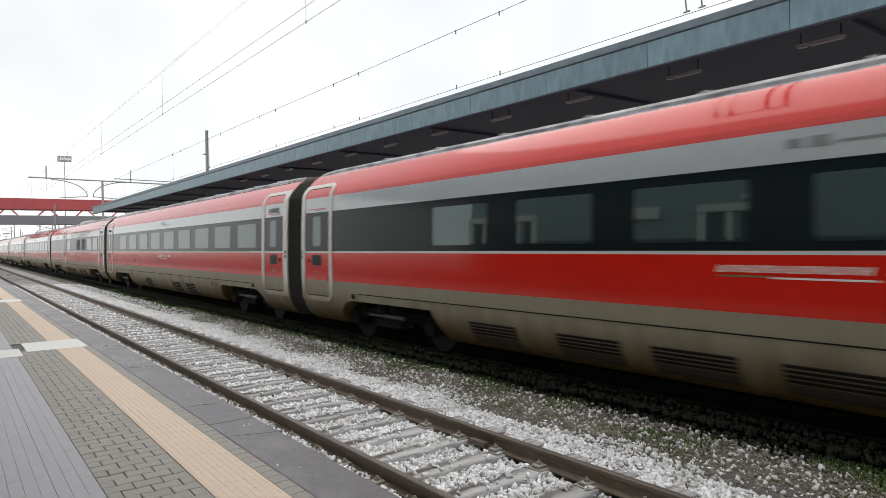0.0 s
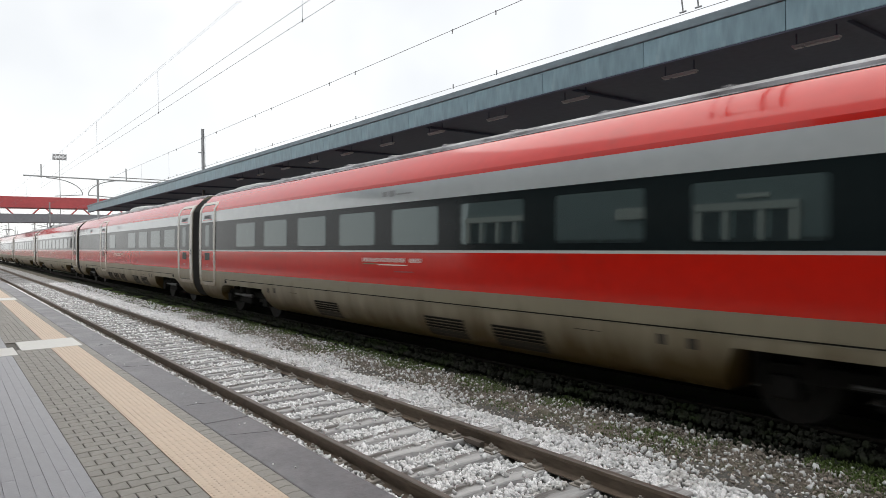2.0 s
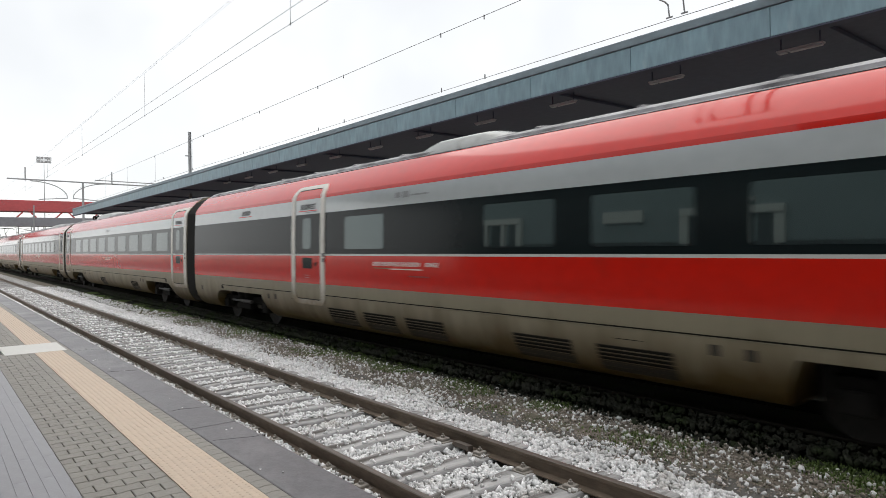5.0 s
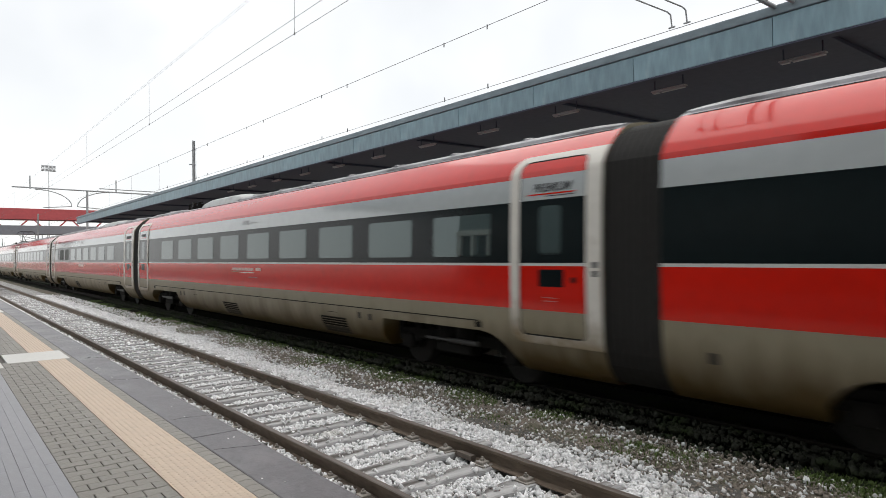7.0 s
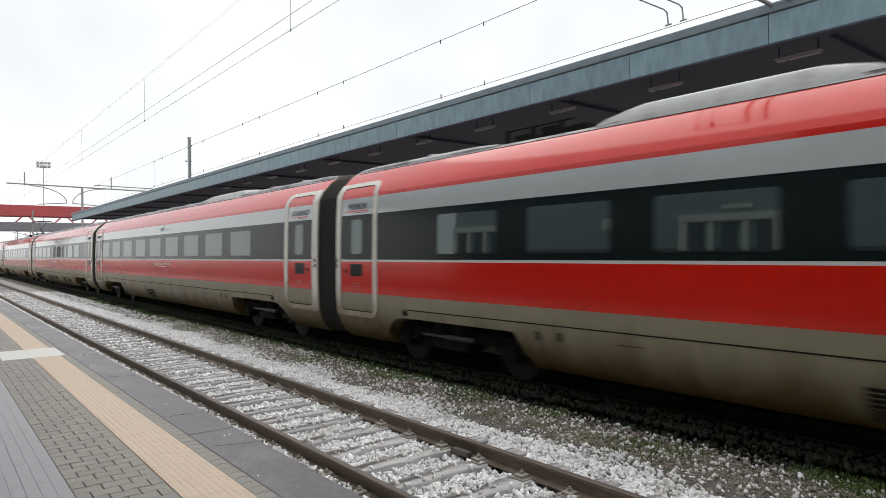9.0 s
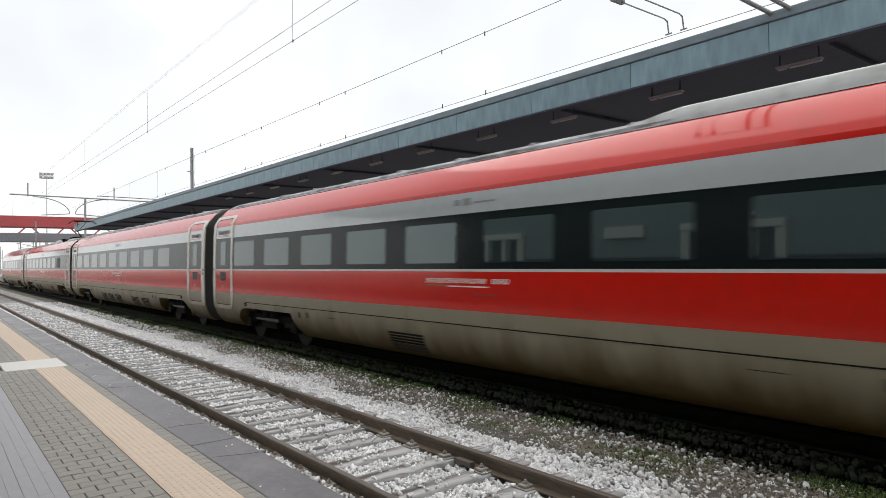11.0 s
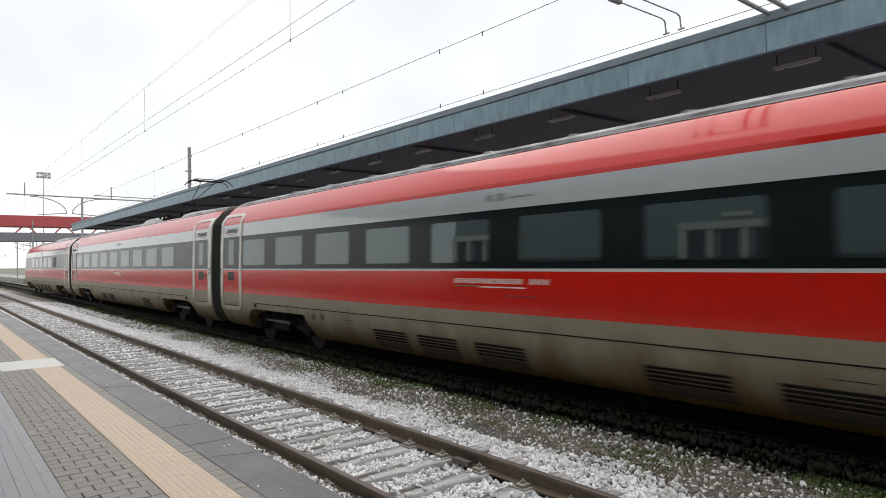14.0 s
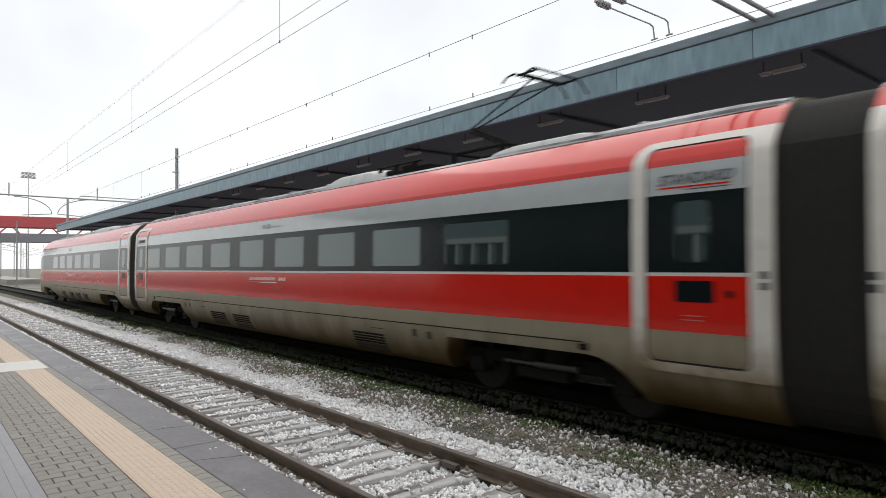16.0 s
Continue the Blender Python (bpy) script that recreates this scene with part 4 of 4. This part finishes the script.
setting("station_roof", boxes((-24, -13.8, -32, 32, 9.504, 9.8)), ROOF, "flat grey station roof", "roof")

# ---- sleepers and fastenings ----
SLEEPER_Y0, SLEEPER_S = 8.5076, 0.6416
sleeper_rng = random.Random(11)


def sleeper_mesh(seed):
    rng = random.Random(seed)
    bm = bmesh.new()
    box(bm, -1.28, 1.28, -0.125, 0.125, -0.34, -0.158)
    bmesh.ops.subdivide_edges(bm, edges=[e for e in bm.edges if abs(e.verts[0].co.x - e.verts[1].co.x) > 1], cuts=14)
    for v in bm.verts:
        v.co.y += rng.uniform(-0.012, 0.012)
        if v.co.z > -0.2:
            v.co.z += rng.uniform(-0.010, 0.006)
    bmesh.ops.bevel(bm, geom=[e for e in bm.edges if e.verts[0].co.z > -0.2 and e.verts[1].co.z > -0.2 and abs(e.verts[0].co.y) > 0.1
                              and e.verts[0].co.y * e.verts[1].co.y > 0], offset=0.012, segments=1, affect="EDGES")
    return finish(bm, "sleeper", SLEEPER)


SLEEPER_MES = [sleeper_mesh(i) for i in range(5)]


def clip_mesh():
    bm = bmesh.new()
    box(bm, -0.08, 0.08, -0.095, 0.095, -0.165, -0.146, 0.004)
    box(bm, -0.06, 0.06, -0.055, 0.055, -0.150, -0.115, 0.010)
    rod(bm, (0, 0, -0.12), (0, 0, -0.072), 0.013, 8)
    rod(bm, (0, 0, -0.116), (0, 0, -0.090), 0.026, 6)
    return finish(bm, "rail_clip", CLIPSTEEL)


CLIP_ME = clip_mesh()
for i in range(-70, 26):
    y = SLEEPER_Y0 - i * SLEEPER_S
    sl = part("sleeper", SLEEPER_MES[i % 5], None, near_track, "weathered pale grey sleeper", at=(0, y, sleeper_rng.uniform(-0.008, 0.004)))
    sl.rotation_euler = (0, 0, sleeper_rng.uniform(-0.02, 0.02))
    if 1.5 < y < 28:
        for x in (-1, 1):
            for s in (-1, 1):
                part("rail_clip", CLIP_ME, None, sl, at=(x * GAUGE / 2 + s * 0.105, 0, 0))
bm = bmesh.new()
for i in range(60):
    y = SLEEPER_Y0 + (71 + i) * SLEEPER_S
    box(bm, -1.28, 1.28, y - 0.125, y + 0.125, -0.34, -0.17)
tagged(part("far_sleepers", bm, SLEEPER, near_track), kind="stuff")
part("sloping_anchor", boxes((-0.035, 0.035, -0.16, 0.10, -0.155, -0.10)), RAILTOP, near_track, "pale wedge against the rail", at=(GAUGE / 2 - 0.10, 5.62, 0.0))


# ---- loose ballast stones ----
def stones(name, spots, label, material):
    """spots: array of x, y, z, radius."""
    rng = np.random.default_rng(3)
    base = np.array([(a, b, c) for a in (-1, 1) for b in (-1, 1) for c in (-1, 1)]) / 1.55
    tri = np.array([(0, 1, 3), (0, 3, 2), (4, 6, 7), (4, 7, 5), (0, 4, 5), (0, 5, 1), (2, 3, 7), (2, 7, 6), (0, 2, 6), (0, 6, 4), (1, 5, 7), (1, 7, 3)])
    n = len(spots)
    q = rng.normal(size=(n, 4))
    q /= np.linalg.norm(q, axis=1)[:, None]
    w, x, y, z = q.T
    R = np.stack([1 - 2 * (y * y + z * z), 2 * (x * y - z * w), 2 * (x * z + y * w), 2 * (x * y + z * w), 1 - 2 * (x * x + z * z), 2 * (y * z - x * w),
                  2 * (x * z - y * w), 2 * (y * z + x * w), 1 - 2 * (x * x + y * y)], -1).reshape(n, 3, 3)
    shape = base[None] + rng.uniform(-0.34, 0.34, (n, 8, 3))
    shape = shape * rng.uniform(0.42, 1.45, (n, 1, 3))
    v = np.einsum("nij,nkj->nki", R, shape) * spots[:, None, 3:4] + spots[:, None, :3]
    f = tri[None] + (np.arange(n) * 8)[:, None, None]
    me = bpy.data.meshes.new(name)
    me.vertices.add(n * 8)
    me.vertices.foreach_set("co", v.reshape(-1).astype(np.float32))
    me.loops.add(n * 36)
    me.loops.foreach_set("vertex_index", f.reshape(-1).astype(np.int32))
    me.polygons.add(n * 12)
    me.polygons.foreach_set("loop_start", np.arange(0, n * 36, 3, dtype=np.int32))
    me.update(calc_edges=True)
    me.materials.append(material)
    return tagged(new(name, me), label, "ballast stones", kind="stuff")


srng = np.random.default_rng(7)


def scatter(x0, x1, y0, y1, per_m2, z, size, keep=None):
    n = int((x1 - x0) * (y1 - y0) * per_m2)
    p = np.stack([srng.uniform(x0, x1, n), srng.uniform(y0, y1, n), z + srng.uniform(-0.02, 0.022, n), srng.uniform(*size, n)], -1)
    if keep is not None:
        p = p[keep(p)]
    return p


def off_sleeper(p):
    k = np.abs((p[:, 1] - SLEEPER_Y0 + SLEEPER_S / 2) % SLEEPER_S - SLEEPER_S / 2)
    stray = srng.uniform(0, 1, len(p)) < 0.06
    p[stray & (k < 0.12), 2] = -0.150
    return (k > 0.118 + 0.03 * np.sin(p[:, 0] * 9 + p[:, 1] * 3)) | stray


def fading(a, b):
    return lambda p: srng.uniform(0, 1, len(p)) < np.clip((b + 0.22 * np.sin(p[:, 1] * 1.7) + 0.02 * (p[:, 1] - 4) - p[:, 0]) / (b - a), 0, 1)


def shoulder(p):
    """Stones heaped up against the platform's foot."""
    p[:, 2] += (3.2 - p[:, 0]) * 0.13
    return p


heap = [scatter(3.38, 4.72, -8.0, 2.0, 500, -0.222, (0.02, 0.038), off_sleeper), scatter(4.88, 6.3, -8.0, 2.0, 450, -0.215, (0.02, 0.038)),
        shoulder(scatter(2.5, 3.2, -8.0, 2.0, 350, -0.15, (0.018, 0.034))), scatter(3.38, 4.72, 2.0, 17, 1150, -0.222, (0.016, 0.033), off_sleeper), scatter(3.38, 4.72, 17, 50, 420, -0.215, (0.024, 0.042), off_sleeper),
        scatter(4.88, 5.8, 2.0, 17, 1200, -0.215, (0.016, 0.033)), scatter(4.88, 6.0, 17, 50, 420, -0.215, (0.025, 0.045)), scatter(5.9, 6.9, 24, 50, 60, -0.23, (0.02, 0.045)),
        scatter(5.78, 7.1, 2.0, 24, 1000, -0.23, (0.010, 0.031), fading(5.55, 6.1)), scatter(6.0, 7.3, 2.0, 24, 150, -0.243, (0.009, 0.030)), scatter(7.0, 7.7, 2.0, 24, 22, -0.28, (0.010, 0.03)),
        shoulder(scatter(2.5, 3.21, 2.0, 17, 650, -0.15, (0.013, 0.030))), shoulder(scatter(2.5, 3.2, 17, 50, 350, -0.15, (0.024, 0.04)))]
stones("ballast_stones", np.concatenate(heap), "loose pale grey crushed stones between and beside the rails", STONE)
earth_heap = [scatter(5.9, 7.25, 2.0, 26, 900, -0.245, (0.006, 0.019)), scatter(6.6, 7.75, 2.0, 26, 130, -0.265, (0.012, 0.032))]
# Darkened stones extend that painted shade and bury the near rail.
shaded_heap = np.concatenate([scatter(7.2, 8.6, 2.0, 40, 240, -0.25, (0.015, 0.045)), scatter(7.42, 7.69, 2.0, 40, 420, -0.15, (0.02, 0.055)),
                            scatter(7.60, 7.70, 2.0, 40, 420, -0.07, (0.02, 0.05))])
stones("shaded_stones", shaded_heap, "stones under the train, darkened for its shade", SHADED_BALLAST)
stones("earth_pebbles", np.concatenate(earth_heap), "small dull brown pebbles in trodden earth", PEBBLE)


# ---- weeds ----
def weeds():
    rng = random.Random(21)
    vs, fs = [], []
    for c in range(3000):
        y = 2.2 + 40 * rng.random() ** 1.25
        x = rng.gauss(7.12, 0.26) if rng.random() < 0.72 else rng.uniform(6.1, 7.6)
        if noise.noise((x * 1.3, y * 0.8, 5)) < 0.05:
            continue
        for b in range(rng.randint(14, 40)):
            px, py = x + rng.gauss(0, 0.07), y + rng.gauss(0, 0.11)
            a, h, w = rng.uniform(0, 6.28), rng.uniform(0.012, 0.055), rng.uniform(0.003, 0.009)
            lean = rng.uniform(0.2, 1.0) * h
            dx, dy = math.cos(a), math.sin(a)
            n = len(vs)
            z = -0.25
            vs += [(px - dy * w, py + dx * w, z), (px + dy * w, py - dx * w, z),
                   (px + dx * lean * 0.5 + dy * w, py + dy * lean * 0.5 - dx * w, z + h * 0.7),
                   (px + dx * lean * 0.5 - dy * w, py + dy * lean * 0.5 + dx * w, z + h * 0.7), (px + dx * lean, py + dy * lean, z + h)]
            fs += [(n, n + 1, n + 2, n + 3), (n + 3, n + 2, n + 4)]
    tagged(new("weeds", raw_mesh("weeds", vs, fs, WEED)), "low green weeds growing in stony earth", "weeds", kind="stuff")


weeds()

# ---- overhead line ----
def wire_run(name, pts, r, label, droppers=(), kind_parts=None):
    ob = tagged(new(name), label, "overhead wire", "overhead wires")
    for nm, x, z in pts:
        bm = bmesh.new()
        rod(bm, (x, -12, z), (x, 160, z), r if "messenger" not in nm else r * (1.3 if x > 5 else 0.5), 6)
        part(nm, bm, WIRE, ob)
    for y, x, z0, z1 in droppers:
        bm = bmesh.new()
        rod(bm, (x, y, z0), (x, y, z1), 0.003, 5)
        rod(bm, (x, y, z0 - 0.02), (x, y, z0 + 0.02), 0.010, 6)
        part("dropper", bm, WIRE, ob)
    return ob


# Near wires drawn extra thin, as the sky's glare eats into them.
wire_run("near_overhead_line", [("contact_wire", 4.05, 5.27), ("lower_cable", 4.05, 5.49), ("messenger_cable", 4.00, 6.24), ("messenger_cable", 4.11, 6.31)],
         0.0034, "thin overhead wires above the empty track", [(16.2 + 7.75 * k, 4.05, 5.27, 6.24) for k in range(-2, 8)])
wire_run("train_overhead_line", [("contact_wire", TRAIN_C, 5.36), ("messenger_cable", TRAIN_C, 6.56)], 0.005,
         "thin overhead wires above the train's track", [(10.7 + 5.4 * k, TRAIN_C, 5.36, 6.56) for k in range(3, 9)])
bm = bmesh.new()
overhead = bpy.data.objects["train_overhead_line"]
clip_bm = bmesh.new()
rod(clip_bm, (0, 0, -0.02), (0, 0, 0.07), 0.012, 6)
wire_clip_me = finish(clip_bm, "wire_clip", WIRE)
for y in (9.3, 10.65, 14.7, 16.1, 20.1, 21.5, 25.5, 26.9, 31.0, 32.4):
    part("wire_clip", wire_clip_me, None, overhead, at=(TRAIN_C, y, 5.36))
    part("wire_clip", wire_clip_me, None, overhead, at=(TRAIN_C, y, 6.51))
arm_set = tagged(new("overhead_bracket"), "galvanised bracket tubes with two bent steady arms", "overhead bracket")
for y in (5.30, 5.06):
    b2 = bmesh.new()
    tube(b2, [(7.42, y + 0.02, 5.60), (8.36, y, 5.585), (8.44, y, 5.56), (8.47, y, 5.40)], 0.011)
    rod(b2, (8.47, y - 0.05, 5.385), (8.47, y + 0.05, 5.385), 0.013, 6)
    part("steady_arm", b2, MAST, arm_set)
    b2 = bmesh.new()
    for k in range(4):
        rod(b2, (7.18 + k * 0.06, y + 0.02, 5.61), (7.21 + k * 0.06, y + 0.02, 5.61), 0.05, 10)
    rod(b2, (7.1, y + 0.02, 5.61), (7.44, y + 0.02, 5.60), 0.02, 8)
    part("insulator", b2, FIXTURE, arm_set, "pale ribbed insulator")
for y in (4.75, 4.47):
    b2 = bmesh.new()
    rod(b2, (13.4, y, 5.93), (7.1, y, 6.02), 0.035, 8)
    part("bracket_tube", b2, MAST, arm_set)
b2 = bmesh.new()
rod(b2, (7.12, 4.4, 6.02), (7.12, 5.4, 6.02), 0.03, 8)
rod(b2, (7.12, 5.18, 5.60), (7.12, 5.18, 6.02), 0.03, 8)
part("drop_tube", b2, MAST, arm_set)
b2 = bmesh.new()
box(b2, 13.3, 13.5, 4.5, 4.72, 5.855, 6.6, 0.01)
part("post", b2, MAST, arm_set)
bm.free()


def catenary_mast(x, y, height, label, arm=0.0):
    ob = tagged(new("catenary_mast"), label, "catenary mast", "catenary masts")
    ob.location = (x, y, -0.45)
    b = bmesh.new()
    for s in (-1, 1):
        box(b, s * 0.065 - 0.012, s * 0.065 + 0.012, -0.07, 0.07, 0, height + 0.45)
    box(b, -0.054, 0.054, -0.012, 0.012, 0, height + 0.45)
    part("mast_post", b, MAST, ob)
    b = bmesh.new()
    box(b, -0.25, 0.25, -0.25, 0.25, -0.1, 0.35, 0.03)
    part("footing", b, CONCRETE, ob)
    b = bmesh.new()
    rod(b, (-0.26, 0, height - 1.0), (0.12, 0, height - 1.0), 0.035, 8)
    part("insulator", b, MAST, ob)
    if arm:
        b = bmesh.new()
        rod(b, (0, 0, 6.4), (arm, 0, 7.0), 0.04)
        rod(b, (0, 0, 7.6), (arm, 0, 7.0), 0.03)
        rod(b, (arm * 0.9, 0, 6.95), (arm * 0.9, 0, 5.85), 0.02)
        part("bracket_arm", b, MAST, ob)
    return ob


catenary_mast(12.5, 40.0, 9.2, "slim grey steel catenary mast rising behind the canopy")
catenary_mast(10.6, 95.0, 7.9, "grey catenary mast standing before the red bridge")
for x, y, h, a in ((15.6, 140, 10.5, -3.0), (10.9, 165, 9.0, -2.2), (19.0, 175, 9.0, -3.0), (25.5, 205, 9.5, -3.5), (34.0, 240, 9.5, -3.0), (6.2, 190, 8.5, 2.0),
                   (14.5, 230, 9.0, -3.0), (21.0, 290, 9.0, 3.0), (13.4, 142, 8.0, 0.0), (17.4, 150, 8.6, -2.4), (22.6, 185, 9.0, 2.6), (27.5, 226, 9.0, -3.0),
                   (9.6, 215, 8.6, -2.0), (31.0, 262, 9.0, 3.0), (18.2, 250, 9.0, 0.0), (24.0, 320, 9.5, -3.0)):
    catenary_mast(x, y, h, "grey catenary mast standing far along the tracks", a)


def gantry(y):
    ob = tagged(new("signal_gantry"), "thin grey portal beam carrying curved brackets over the tracks", "gantry")
    b = bmesh.new()
    rod(b, (6.2, y, 9.25), (20.5, y, 9.05), 0.07, 8)
    part("beam", b, MAST, ob)
    b = bmesh.new()
    rod(b, (13.8, y, 9.45), (20.5, y, 9.35), 0.05, 8)
    part("upper_beam", b, MAST, ob)
    b = bmesh.new()
    box(b, 12.60, 12.78, y - 0.09, y + 0.09, -0.45, 9.2)
    part("post", b, MAST, ob)
    for x, s in ((7.7, 1), (15.4, -1)):
        b = bmesh.new()
        rod(b, (x, y, 9.1), (x, y, 10.4), 0.06, 8)
        part("finial", b, MAST, ob)
        b = bmesh.new()
        pts = [(x + s * (0.4 + 3.2 * math.sin(k / 8 * math.pi * 0.5)), y, 9.1 - 1.6 * (1 - math.cos(k / 8 * math.pi * 0.5))) for k in range(9)]
        pts.append((x + s * 1.1, y, 7.3))
        tube(b, pts, 0.045, 6)
        part("curved_bracket", b, MAST, ob)
    return ob


gantry(75.0)


# ---- red bridge across the tracks ----
def bridge(y):
    ob = tagged(new("road_bridge"), "red and grey girder bridge spanning the tracks far off", "bridge")
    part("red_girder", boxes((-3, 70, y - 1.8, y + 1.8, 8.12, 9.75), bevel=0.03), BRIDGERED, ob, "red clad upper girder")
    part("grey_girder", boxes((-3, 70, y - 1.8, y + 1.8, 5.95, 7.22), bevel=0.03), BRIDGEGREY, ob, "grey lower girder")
    for i in range(29):
        x = -2 + i * 2.5
        b = bmesh.new()
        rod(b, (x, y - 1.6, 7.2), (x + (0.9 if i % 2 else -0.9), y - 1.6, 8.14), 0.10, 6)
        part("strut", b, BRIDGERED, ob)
    for x in (-2, 24, 58):
        b = bmesh.new()
        box(b, x - 0.6, x + 0.6, y - 1.2, y + 1.2, -0.45, 5.96, 0.05)
        part("pier", b, CONCRETE, ob)


bridge(115.0)


def flood_tower(x, y, h):
    ob = tagged(new("floodlight_tower"), "tall pale floodlight mast with a rectangular lamp cradle", "floodlight mast")
    b = bmesh.new()
    rod(b, (x, y, -0.45), (x, y, h), 0.13, 10, 0.05)
    part("pole", b, MAST, ob)
    b = bmesh.new()
    for k in (-0.6, 0.0, 0.6):
        rod(b, (x - 1.35, y, h + k), (x + 1.35, y, h + k), 0.05, 6)
    for k in range(5):
        rod(b, (x - 1.35 + k * 0.675, y, h - 0.65), (x - 1.35 + k * 0.675, y, h + 0.65), 0.04, 6)
    part("cradle", b, MAST, ob)
    for k in range(4):
        for j in (-0.36, 0.36):
            b = bmesh.new()
            box(b, x - 1.28 + k * 0.675, x - 0.80 + k * 0.675, y - 0.3, y - 0.08, h + j - 0.24, h + j + 0.2, 0.04)
            part("floodlight", b, FIXTURE, ob)


flood_tower(20.2, 163.0, 21.9)

# ---- distance ----
setting("distant_platform", boxes((12.0, 17.0, 118.5, 300, -0.42, 0.35)), CONCRETE, "distant concrete platform beyond the bridge", "platform")


def motions():
    for car, k in CARRIAGES:
        walk(car, [(float(s), pose(TRAIN_C, Y_START + PITCH * k - SPEED * s + 0.15 * max(0, s - 15), 0)) for s in range(17)])
    spin = math.degrees(SPEED / 0.46)
    for wheel, a in WHEELS:
        walk(wheel, [(i / 15, pose(0, a, 0.46, spin * i / 15)) for i in range(241)])


motions()
